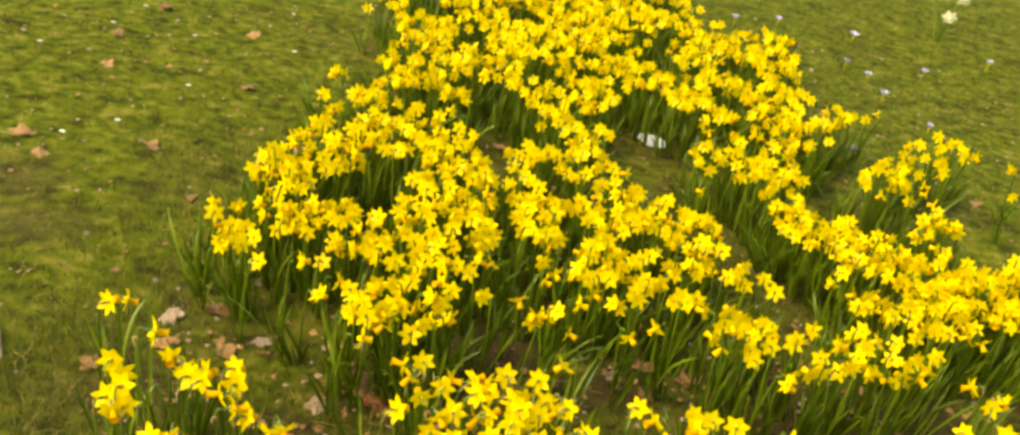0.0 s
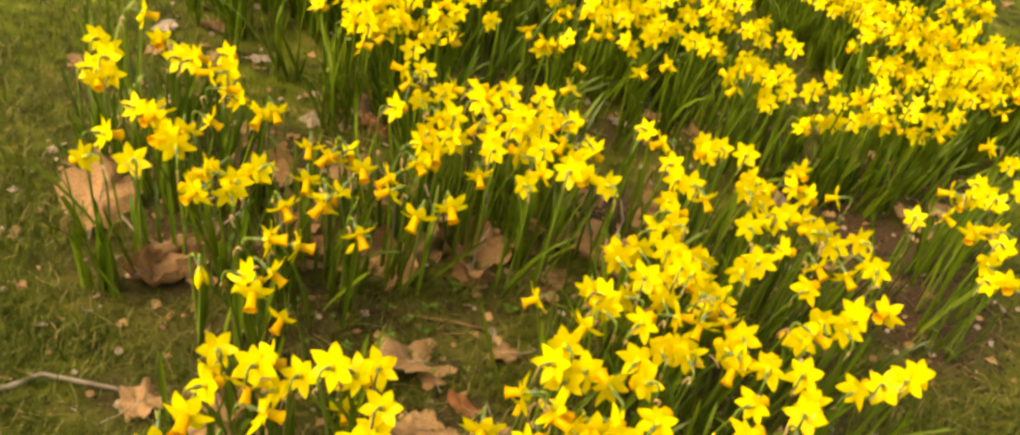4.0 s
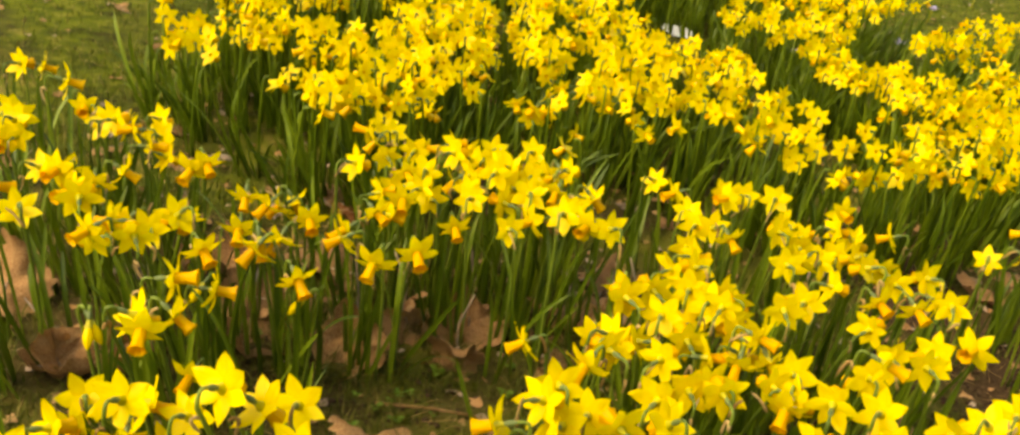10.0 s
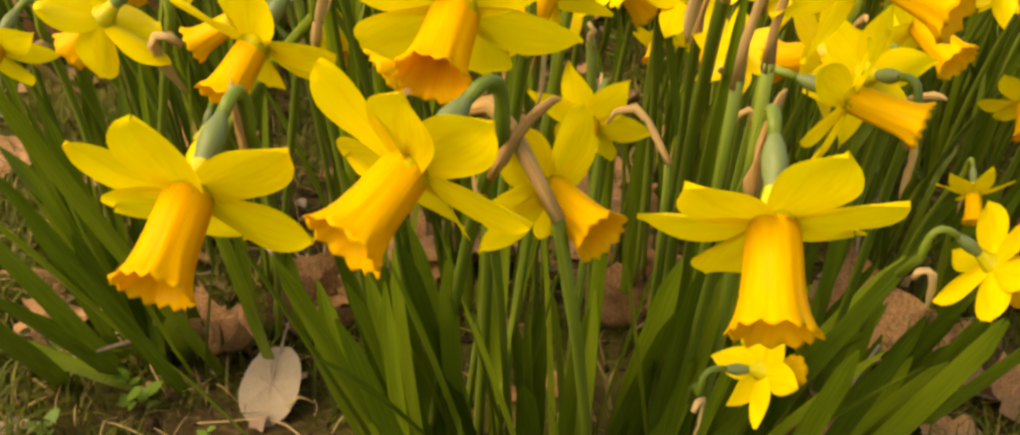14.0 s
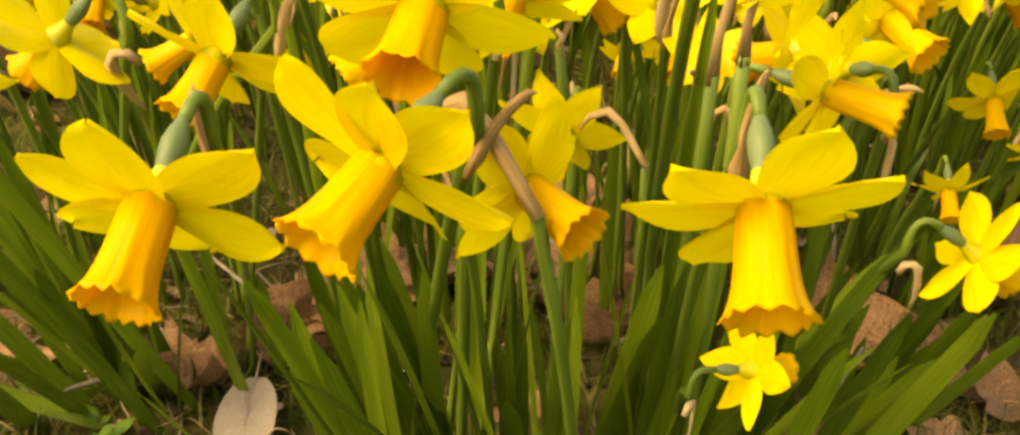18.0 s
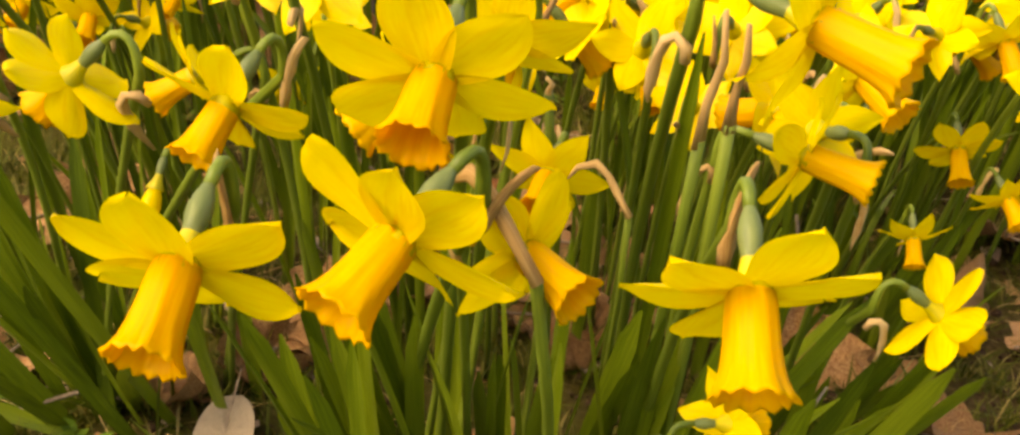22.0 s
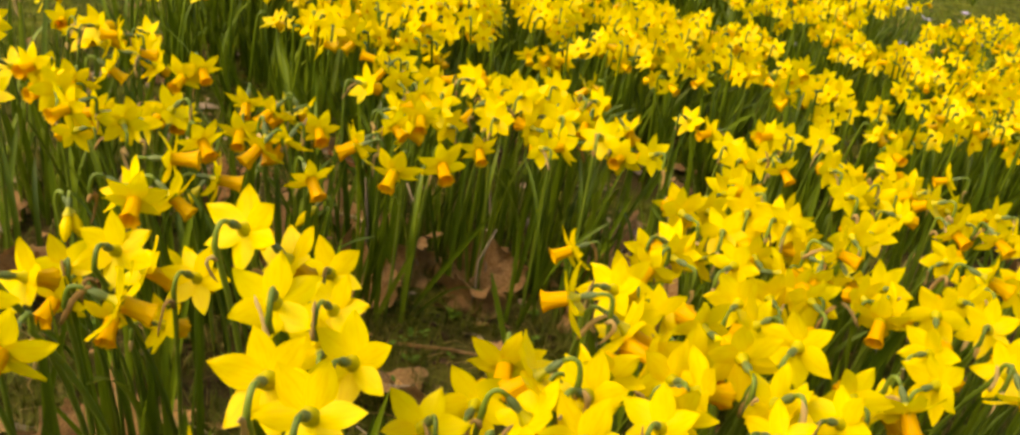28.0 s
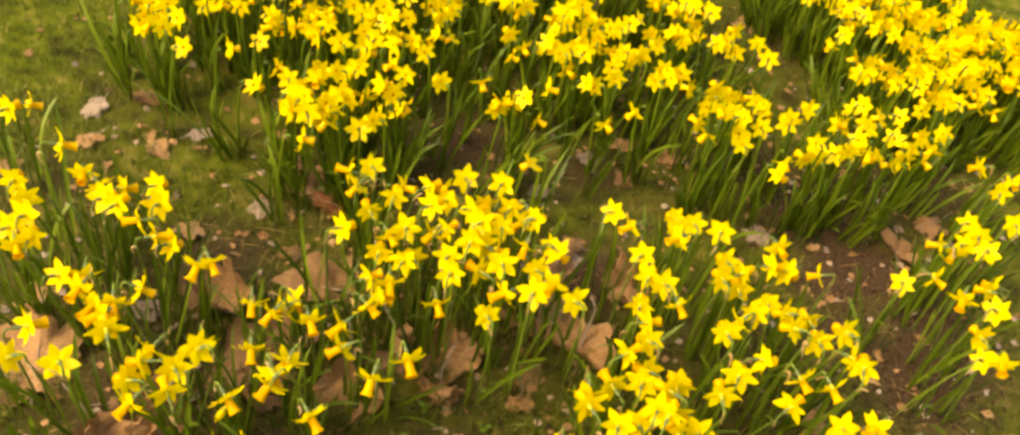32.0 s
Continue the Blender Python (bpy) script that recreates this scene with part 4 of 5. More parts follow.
# ---- dead leaves ----
def lobed(r, lobes=5, na=56, nr=7, curl=0.4, long=1.2, smooth_edge=False, roll=0.0, oval=1.0):
    """A dry leaf: pointed lobes or a smooth oval, raised veins, folded and crumpled; its stalk runs off along -x."""
    verts, uvs = [(0, 0, 0)], [(0, 0)]
    ph, c1, c2, w, fold = r.uniform(0, 6), r.uniform(-1, 1), r.uniform(-1, 1), r.uniform(0, 6), r.uniform(-0.7, 0.7)
    off = Vector((r.uniform(0, 50), r.uniform(0, 50), 0))
    for i in range(1, nr + 1):
        s = i / nr
        for j in range(na):
            a = 2 * math.pi * j / na
            c = abs(math.cos(lobes * a / 2))
            q = 1.0 if smooth_edge else (0.70 + 0.30 * c ** 1.6 + 0.10 * math.sin(a + 2 * ph) + 0.05 * math.sin(17 * a + ph) + 0.04 * math.sin(29 * a)) * (1.0 - 0.18 * math.cos(a + math.pi) * 0.5)
            x, y = s * q * math.cos(a) * long, s * q * math.sin(a) * ((0.62 + 0.06 * math.cos(a)) * oval if smooth_edge else 0.95)
            z = curl * (0.45 * c1 * x * x + 0.5 * c2 * y * y + fold * abs(y) + 0.10 * math.sin(3.5 * x + w) + 0.08 * math.sin(5 * y + 2 * w) + 0.10 * s * s * math.sin(5 * a + ph))
            z += (0.5 * curl * 0.35 * noise.noise(Vector((x * 2.3, y * 2.3, 0)) + off) + 0.06 * noise.noise(Vector((x * 6, y * 6, 3)) + off)) * (0.4 if smooth_edge else 1)
            z += 0.035 * c ** 14 * (1 - 0.5 * s) - 0.02 * (math.exp(-(y / 0.05) ** 2) if smooth_edge else 0)
            if roll:
                x, z = math.sin(x * roll) / roll - z * math.sin(x * roll), (1 - math.cos(x * roll)) / roll + z * math.cos(x * roll)
            verts.append((x, y, z))
            uvs.append((x, y))
    faces = [(0, 1 + j, 1 + (j + 1) % na) for j in range(na)]
    for i in range(nr - 1):
        for j in range(na):
            p, q = 1 + i * na + j, 1 + i * na + (j + 1) % na
            faces.append((p, p + na, q + na, q))
    tv, tf, tuv = tube([(0.3 * long, 0, verts[1][2] + 0.0), (-0.2 * long, 0, 0.03), (-0.8 * long, 0, verts[1 + (nr - 2) * na + na // 2][2] + 0.03), (-1.5 * long, r.uniform(-0.2, 0.2), r.uniform(0, 0.3))], [0.01, 0.03, 0.03, 0.022], 5)
    n = len(verts)
    return verts + tv, faces + [tuple(k + n for k in q) for q in tf], uvs + tuv


LEAFS = {}
r = random.Random(8)
for key, mat, curl, smooth_edge in (("b", brown_leaf_mat, 0.5, False), ("p", pale_leaf_mat, 0.4, False), ("o", rust_leaf_mat, 0.8, True), ("L", brown_leaf_mat, 1.0, False), ("X", brown_leaf_mat, 0.9, False), ("U", brown_leaf_mat, 1.1, False), ("N", grey_leaf_mat, 0.25, True)):
    LEAFS[key] = []
    for _ in range(4):
        v, f, uv = lobed(r, r.choice((5, 5, 7)), curl=curl, smooth_edge=smooth_edge, roll={"L": 0.9, "X": 1.1, "U": 1.5}.get(key, 0.0) * r.choice((1, 1, -0.6)), oval=1.35 if key == "N" else 1.0)
        stalk = mesh_of("leaf_stalk", v[393:], [tuple(k - 393 for k in q) for q in f[392:]], [twig_mat], uv[393:])
        LEAFS[key].append((mesh_of("dead_leaf", v[:393], f[:392], [mat], uv[:393]), stalk))
LEAF_SIZE = {"b": 0.024, "p": 0.024, "o": 0.026, "L": 0.040, "X": 0.068, "U": 0.062, "N": 0.021}
LEAF_TEXT = {"b": "small curled brown dead leaf lying on the lawn", "p": "bleached pale dead leaf lying on the lawn", "o": "narrow rust-coloured dead leaf on the lawn", "L": "curled brown dead leaf lying among the stalks", "X": "large crumpled brown dead leaf on the soil", "U": "large dead leaf standing on edge among stalks", "N": "smooth oval grey-brown leaf lying on soil"}


def dead_leaf(x, y, key, turn=None, grown=1.0, tilted=None):
    r = random.Random(int(x * 9973 + y * 77773))
    size = grown * LEAF_SIZE[key] * r.uniform(0.85, 1.2) * (1 if key == "N" else float(np.interp(y, (1.9, 2.2, 2.6), (0.58, 0.74, 1.0))))
    blade, stalk = r.choice(LEAFS[key])
    ob = new("dead_leaf", blade)
    part("leaf_stalk", stalk, ob)
    tilt = r.uniform(50, 80) if key == "U" else r.uniform(10, 30) * r.choice((1, -1)) if key == "X" else -18 if key == 'N' else r.uniform(-12, 12)
    tilt = tilt if tilted is None else tilted
    m = Matrix.Rotation(radians(r.uniform(0, 360) if turn is None else turn), 4, 'Z') @ Matrix.Rotation(radians(tilt), 4, 'Y') @ Matrix.Rotation(radians(r.uniform(-12, 12)), 4, 'X') @ Matrix.Scale(size, 4)
    low = min((m @ q.co).z for q in ob.data.vertices)
    ob.matrix_world = Matrix.Translation((x, y, rise(x, y) - low * (1.0 if key == 'N' else 0.6) + 0.002)) @ m
    return tagged(ob, LEAF_TEXT[key], "dead leaf", "dead leaves on the lawn")


dead_leaf(-0.873, 3.133, 'p')
dead_leaf(-0.794, 3.188, 'b')
dead_leaf(-0.848, 3.031, 'b')
dead_leaf(-0.728, 3.046, 'b')
dead_leaf(-0.671, 3.108, 'p')
dead_leaf(-0.527, 3.155, 'b')
dead_leaf(-0.443, 3.046, 'L')
dead_leaf(-0.389, 2.978, 'o')
dead_leaf(-0.504, 2.944, 'p')
dead_leaf(-0.428, 2.846, 'b')
dead_leaf(0.143, 3.344, 'b')
dead_leaf(0.084, 3.466, 'b')
dead_leaf(-0.078, 3.199, 'b')
dead_leaf(0.133, 3.223, 'b')
dead_leaf(-0.027, 3.130, 'p')
dead_leaf(0.049, 3.015, 'b')
dead_leaf(-0.341, 2.775, 'X')
dead_leaf(-0.320, 2.852, 'b')
dead_leaf(-0.508, 2.708, 'X')
dead_leaf(-0.381, 2.641, 'L')
dead_leaf(-0.223, 2.667, 'U')
dead_leaf(-0.136, 2.703, 'U')
dead_leaf(0.072, 2.741, 'U')
dead_leaf(0.023, 2.818, 'L')
dead_leaf(-0.711, 2.519, 'X')
dead_leaf(0.751, 3.254, 'L')
dead_leaf(0.628, 3.418, 'b')
dead_leaf(-0.575, 2.407, 'X')
dead_leaf(-0.514, 2.447, 'X')
dead_leaf(-0.389, 2.228, 'L')
dead_leaf(-0.353, 2.239, 'L')
dead_leaf(0.073, 3.413, 'L')
dead_leaf(0.038, 2.967, 'p')
dead_leaf(0.004, 2.789, 'L')
dead_leaf(0.675, 3.150, 'L')
dead_leaf(-0.475, 2.152, 'L')
dead_leaf(-0.410, 2.197, 'L')
dead_leaf(-0.354, 1.999, 'L')
dead_leaf(-0.016, 2.159, 'L')
dead_leaf(-0.101, 2.247, 'L')
dead_leaf(0.011, 2.114, 'L')
dead_leaf(-0.030, 2.269, 'L')
dead_leaf(-0.009, 2.125, 'L')
dead_leaf(-0.038, 2.279, 'L')
dead_leaf(0.005, 2.212, 'L')
dead_leaf(-0.560, 2.487, 'L')
dead_leaf(0.356, 2.419, 'L')
dead_leaf(0.262, 2.199, 'L')
dead_leaf(0.305, 2.148, 'L')
dead_leaf(-0.080, 1.860, 'o')
dead_leaf(0.081, 1.916, 'U')
dead_leaf(0.155, 1.956, 'L')
dead_leaf(-0.334, 1.947, 'L')
dead_leaf(-0.173, 2.010, 'L')
dead_leaf(-0.142, 2.126, 'L')
dead_leaf(-0.026, 2.092, 'L')
dead_leaf(-0.250, 1.959, 'L')
dead_leaf(-0.206, 2.029, 'L')
dead_leaf(-1.256, 3.895, 'b')
dead_leaf(-1.190, 4.462, 'b')
dead_leaf(-1.714, 5.070, 'b')
dead_leaf(-1.626, 4.412, 'b')
dead_leaf(-0.798, 4.011, 'L')
dead_leaf(-0.885, 5.083, 'b')
dead_leaf(-0.727, 3.041, 'b')
dead_leaf(-0.871, 3.124, 'p')
dead_leaf(-0.795, 3.183, 'b')
dead_leaf(0.208, 4.347, 'b')
dead_leaf(-0.396, 2.982, 'o')
dead_leaf(-0.021, 3.145, 'p')
dead_leaf(1.231, 4.766, 'b')
dead_leaf(-0.610, 3.715, 'L')
dead_leaf(-0.241, 3.700, 'L')
dead_leaf(-0.346, 4.391, 'b')
dead_leaf(-1.586, 3.815, 'b')
dead_leaf(-1.737, 4.717, 'b')
dead_leaf(-1.341, 4.968, 'b')
dead_leaf(-1.485, 3.728, 'b')
dead_leaf(-1.051, 3.655, 'b')
dead_leaf(-0.015, 2.040, 'X')
dead_leaf(-0.055, 2.095, 'L')
dead_leaf(-0.124, 2.098, 'X')
dead_leaf(-0.181, 2.054, 'X')
dead_leaf(-0.209, 2.038, 'L')
dead_leaf(0.003, 2.099, 'L')
dead_leaf(-0.163, 2.121, 'L')
dead_leaf(-0.582, 2.406, 'X')
dead_leaf(-0.519, 2.470, 'U')
dead_leaf(-0.376, 2.157, 'X')
dead_leaf(-0.143, 2.262, 'L')
dead_leaf(0.325, 2.314, 'X')
dead_leaf(0.386, 2.247, 'X')
dead_leaf(0.479, 2.292, 'X')
dead_leaf(-0.056, 2.137, 'L')

# the drifted litter behind the front row and between the stands
r = random.Random(14)
for _ in range(7):
    dead_leaf(r.uniform(-0.20, 0.20), r.uniform(2.0, 2.26), r.choice("LLLbU"))
for _ in range(3):
    dead_leaf(r.uniform(-0.50, 0.05), r.uniform(2.36, 2.76), r.choice("LLXU"))
for _ in range(3):
    dead_leaf(r.uniform(-0.05, 0.30), r.uniform(2.5, 2.95), r.choice("LLU"))
for _ in range(30):
    dead_leaf(r.uniform(-0.95, 0.95), r.uniform(2.5, 4.2), r.choice("bbbp"))

dead_leaf(-0.194, 1.908, 'N', -85, 0.85, 26)
dead_leaf(-0.243, 1.940, 'X', 40, 1.0, 12)
dead_leaf(-0.203, 2.000, 'X', -30, 0.9, 24)
dead_leaf(-0.105, 2.082, 'L', 80, 1.3, 40)
dead_leaf(-0.012, 2.100, 'X', 10, 0.9, 35)
dead_leaf(0.022, 2.335, 'L', -20, 1.0, 30)
dead_leaf(-0.268, 2.590, 'U', -80, 1.0, 72)
dead_leaf(-0.137, 2.615, 'U', -105, 0.85, 72)
dead_leaf(-0.135, 2.235, 'L', 10, 1.3, 5)
dead_leaf(-0.374, 2.150, 'L', 60, 1.7, 12)
dead_leaf(-0.150, 2.358, 'L', 130, 0.9, 5)
dead_leaf(-0.088, 2.325, 'o', 150, 1.1, 0)
dead_leaf(-0.010, 2.625, 'U', -70, 0.45, 60)
dead_leaf(-0.052, 2.455, 'L', 200, 0.9, 4)
dead_leaf(0.205, 2.005, 'L', 15, 1.2, 10)
dead_leaf(0.232, 2.150, 'L', 70, 1.4, 18)
leaf_tuft(-0.275, 1.931, 12, 0.17, 26, "splayed tuft of green daffodil leaves at the soil", side=-6)
leaf_tuft(-0.268, 1.918, 3, 0.19, 8, "broad green leaves leaning far out over the soil", side=-56)
leaf_tuft(-0.262, 1.922, 6, 0.19, 6, "upright green daffodil leaves at the soil's edge", side=-17)
leaf_tuft(-0.205, 1.966, 3, 0.14, 6)
leaf_tuft(-0.099, 1.840, 7, 0.21, 4, side=-12)
leaf_tuft(-0.078, 1.835, 9, 0.21, 4, side=-8)
leaf_tuft(-0.056, 1.839, 9, 0.21, 5, side=-4)
leaf_tuft(-0.031, 1.849, 9, 0.21, 5, side=0)
leaf_tuft(-0.003, 1.860, 8, 0.20, 5, side=5)
leaf_tuft(0.029, 1.871, 6, 0.20, 6, side=10)
leaf_tuft(0.069, 1.905, 5, 0.19, 9, side=12)
leaf_tuft(0.105, 1.948, 6, 0.155, 10, side=12)
leaf_tuft(0.172, 2.110, 7, 0.150, 10, side=10)
leaf_tuft(0.136, 1.985, 6, 0.140, 10, side=18)
leaf_tuft(0.050, 1.947, 9, 0.165, 9, side=8)
leaf_tuft(-0.619, 2.349, 18, 0.16, 14, "upright tuft of bright green leaves without flowers")


def twig(points, rad, label, mat=None):
    v, f, uv = tube(points, [rad * (1 - 0.5 * i / len(points)) for i in range(len(points))], 7)
    return tagged(new("twig", mesh_of("twig", v, f, [mat or twig_mat], uv)), label, "twig")


def lying(pts):
    return [(x, y, rise(x, y) + h) for x, y, h in pts]


twig(lying([(-0.66, 2.09, 0.006), (-0.627, 2.116, 0.010), (-0.604, 2.150, 0.012), (-0.513, 2.165, 0.010), (-0.383, 2.174, 0.006)]), 0.0042, "pale dry twig lying behind the daffodils")
twig(lying([(-0.60, 2.39, 0.006), (-0.52, 2.46, 0.012), (-0.45, 2.55, 0.006)]), 0.003, "thin dry twig among the leaves")
twig(lying([(-0.21, 2.485, 0.004), (-0.14, 2.495, 0.008), (-0.08, 2.505, 0.005)]), 0.0024, "brown twig lying on the soil", brown_leaf_mat)
twig(lying([(-1.26, 3.02, 0.004), (-1.15, 2.95, 0.010), (-1.10, 2.87, 0.012), (-1.085, 2.79, 0.010), (-1.09, 2.70, 0.005)]), 0.0045, "curved pale twig lying on the lawn")
twig(lying([(-0.375, 1.915, 0.004), (-0.345, 1.925, 0.008), (-0.305, 1.935, 0.007), (-0.265, 1.955, 0.003)]), 0.0017, "thin brown twig on the front soil")


def straw(name, count, x0, x1, y0, y1, long, label):
    g = random.Random(31)
    soup = Soup()
    for _ in range(count):
        x, y, a, l = g.uniform(x0, x1), g.uniform(y0, y1), g.uniform(0, 6.28), long * g.uniform(0.4, 1.3)
        z = rise(x, y) + g.uniform(0.002, 0.010)
        b, hump = g.uniform(-0.6, 0.6), g.uniform(0, 0.007)
        pts = [(x + u * l * math.cos(a + b * u), y + u * l * math.sin(a + b * u), z + hump * math.sin(math.pi * u)) for u in (0, 0.25, 0.5, 0.75, 1)]
        w = g.uniform(0.00018, 0.00042)
        soup.add(*tube(pts, [w, w, w, 0.8 * w, 0.4 * w], 4), Matrix.Identity(4), 0)
    return tagged(new(name, soup.mesh(name, [spathe_mat])), label, "straw", kind="stuff")


def tufts(name, count, x0, x1, y0, y1, tall, label):
    """Small spreading tussocks of grass and moss on the soil."""
    g = np.random.default_rng(17)
    cx, cy, cs = g.uniform(x0, x1, count), g.uniform(y0, y1, count), g.uniform(0.5, 1.3, count)
    many = 16
    x = (cx[:, None] + g.normal(0, 0.0035, (count, many)) * cs[:, None]).ravel()
    y = (cy[:, None] + g.normal(0, 0.0035, (count, many)) * cs[:, None]).ravel()
    h = (tall * cs[:, None] * g.uniform(0.5, 1.2, (count, many))).ravel()
    z = np.array([rise(px, py) for px, py in zip(np.repeat(cx, many), np.repeat(cy, many))])
    a, lean, w = g.uniform(0, 6.283, len(x)), g.uniform(0.4, 1.7, len(x)), g.uniform(0.0003, 0.0007, len(x))
    v = np.empty((len(x), 5, 3))
    for i, (u, side) in enumerate(((0, 1), (0, -1), (0.55, 0.8), (0.55, -0.8), (1, 0))):
        v[:, i, 0] = x + np.cos(a) * lean * h * u * u - np.sin(a) * w * side
        v[:, i, 1] = y + np.sin(a) * lean * h * u * u + np.cos(a) * w * side
        v[:, i, 2] = z - 0.001 + h * (u - 0.3 * lean * u * u)
    o = (np.arange(len(x)) * 5)[:, None]
    f = np.concatenate([o + np.array([0, 1, 3]), o + np.array([0, 3, 2]), o + np.array([2, 3, 4])])
    uv = np.tile([(0, 0), (1, 0), (0, 0.5), (1, 0.5), (0.5, 1)], (len(x), 1))
    return tagged(new(name, mesh_of(name, v.reshape(-1, 3), f, [grass_mat], uv)), label, "grass", kind="stuff")


tufts("front_tufts", 230, -0.46, -0.10, 1.72, 2.06, 0.013, "small tufts of grass and moss on the front soil")
tufts("middle_tufts", 900, -0.50, 0.30, 2.0, 2.75, 0.028, "tufts of dark grass between the flower stands")
tufts("side_tufts", 500, 0.15, 0.80, 1.9, 2.7, 0.024, "tufts of grass beside the flowers")
straw("straw", 750, -0.8, 0.8, 1.75, 3.0, 0.05, "dry straw and stalk scraps strewn on soil")
straw("front_straw", 130, -0.40, -0.10, 1.78, 2.12, 0.030, "pale dry grass scraps on the bare front soil")
straw("lawn_straw", 900, -2.2, 2.0, 2.9, 6.0, 0.04, "dry grass scraps strewn on the lawn")


def crumbs(name, count, x0, x1, y0, y1, label):
    g = random.Random(44)
    soup = Soup()
    flakes = [lobed(g, 5, 9, 2, 0.7) for _ in range(6)]
    flakes = [(v[:19], f[:18], uv[:19]) for v, f, uv in flakes]
    for _ in range(count):
        x, y = g.uniform(x0, x1), g.uniform(y0, y1)
        m = Matrix.Translation((x, y, rise(x, y) + 0.004)) @ Matrix.Rotation(g.uniform(0, 6.3), 4, 'Z') @ Matrix.Rotation(radians(g.uniform(-35, 35)), 4, 'X') @ Matrix.Scale(g.uniform(0.003, 0.010), 4)
        soup.add(*g.choice(flakes), m, g.choice((0, 0, 1)))
    return tagged(new(name, soup.mesh(name, [brown_leaf_mat, pale_leaf_mat])), label, "leaf litter", kind="stuff")


clod_mat, cn, cl, cb = material("dark_soil_clods", 0.95, 0.1)
cr = ramp(cn, (0.3, (0.018, 0.010, 0.005)), (0.55, (0.050, 0.029, 0.015)), (0.8, (0.105, 0.066, 0.036)))
cnz = noise_tex(cn, cl, 260, 4, cn.new("ShaderNodeTexCoord").outputs["Object"])
cl.new(cnz.outputs[0], cr.inputs[0])
cl.new(cr.outputs[0], cb.inputs["Base Color"])
bump(cn, cl, cnz.outputs[0], 0.6, cb, 0.002)


def clods(name, count, x0, x1, y0, y1, label):
    """Loose crumbs of earth, each a small uneven lump."""
    g = random.Random(52)
    soup = Soup()
    lumps = []
    for _ in range(6):
        v, f, uv = lathe([(-0.8, 0.35), (-0.35, 0.85), (0.25, 0.95), (0.75, 0.5), (0.9, 0.08)], 6)
        lumps.append(([tuple(c * g.uniform(0.7, 1.2) for c in p) for p in v], f, uv))
    for _ in range(count):
        x, y, s = g.uniform(x0, x1), g.uniform(y0, y1), 0.0012 + 0.0042 * g.random() ** 3
        m = Matrix.Translation((x, y, rise(x, y) + 0.3 * s)) @ Matrix.Rotation(g.uniform(0, 6.3), 4, 'Z') @ Matrix.Rotation(g.uniform(-1, 1), 4, 'X') @ Matrix.Diagonal((s * g.uniform(0.8, 1.4), s, s * 0.8, 1))
        soup.add(*g.choice(lumps), m, 0)
    return tagged(new(name, soup.mesh(name, [clod_mat])), label, "soil", kind="stuff")


clods("soil_clods", 3600, -0.45, 0.36, 1.80, 2.60, "loose dark crumbs of soil between the plants")
clods("path_clods", 1700, 0.38, 0.86, 2.60, 3.45, "loose brown crumbs of soil on the bare path")
straw("path_straw", 150, 0.38, 0.86, 2.60, 3.45, 0.045, "dry grass scraps strewn on the bare path")
crumbs("leaf_crumbs", 1500, -0.85, 0.95, 1.8, 4.0, "crumbled bits of brown leaf strewn on soil")
crumbs("lawn_crumbs", 1700, -2.4, 2.2, 2.6, 6.5, "scattered bits of dry leaf on the lawn")


def seedling(x, y, size):
    r = random.Random(int(x * 4001 + y * 9001))
    thing = new("weed_seedling")
    thing.location = (x, y, rise(x, y))
    tagged(thing, "small bright green weed seedling on bare soil", "weed", "weed seedlings")
    for k in range(r.choice((3, 4, 5))):
        m = Matrix.Rotation(2.1 * k + r.uniform(0, 1), 4, 'Z') @ Matrix.Translation((0, 0, 0.003 + 0.002 * k)) @ Matrix.Rotation(radians(-r.uniform(10, 40)), 4, 'Y') @ Matrix.Scale(size * r.uniform(0.7, 1.2), 4)
        part("leaf", r.choice(WEEDS), thing, m)


weed_mat = living("weed_leaf", ((0.2, (0.07, 0.14, 0.01)), (0.8, (0.14, 0.24, 0.02))), 0.5, 0.25, (2, 1, 1), 0.4)
WEEDS = []
for k in range(3):
    v, f, uv = petal_shape(random.Random(60 + k), 6, 5, 1.3)
    WEEDS.append(mesh_of("leaf", v, f, [weed_mat], uv))
for x, y, size in ((-0.271, 1.901, 0.37), (-0.254, 1.886, 0.37), (-0.261, 1.881, 0.31), (-0.251, 1.836, 0.50), (-0.287, 1.850, 0.31), (-0.206, 1.980, 0.22), (-0.155, 1.857, 0.25), (-0.322, 1.923, 0.31), (-0.264, 1.929, 0.25), (0.129, 1.941, 0.31), (0.147, 1.933, 0.37), (0.170, 1.955, 0.31), (-0.212, 1.866, 0.22)):
    seedling(x, y, size)
r = random.Random(66)
for _ in range(44):
    seedling(r.uniform(-0.50, 0.12), r.uniform(2.34, 2.66), r.uniform(0.2, 0.42))

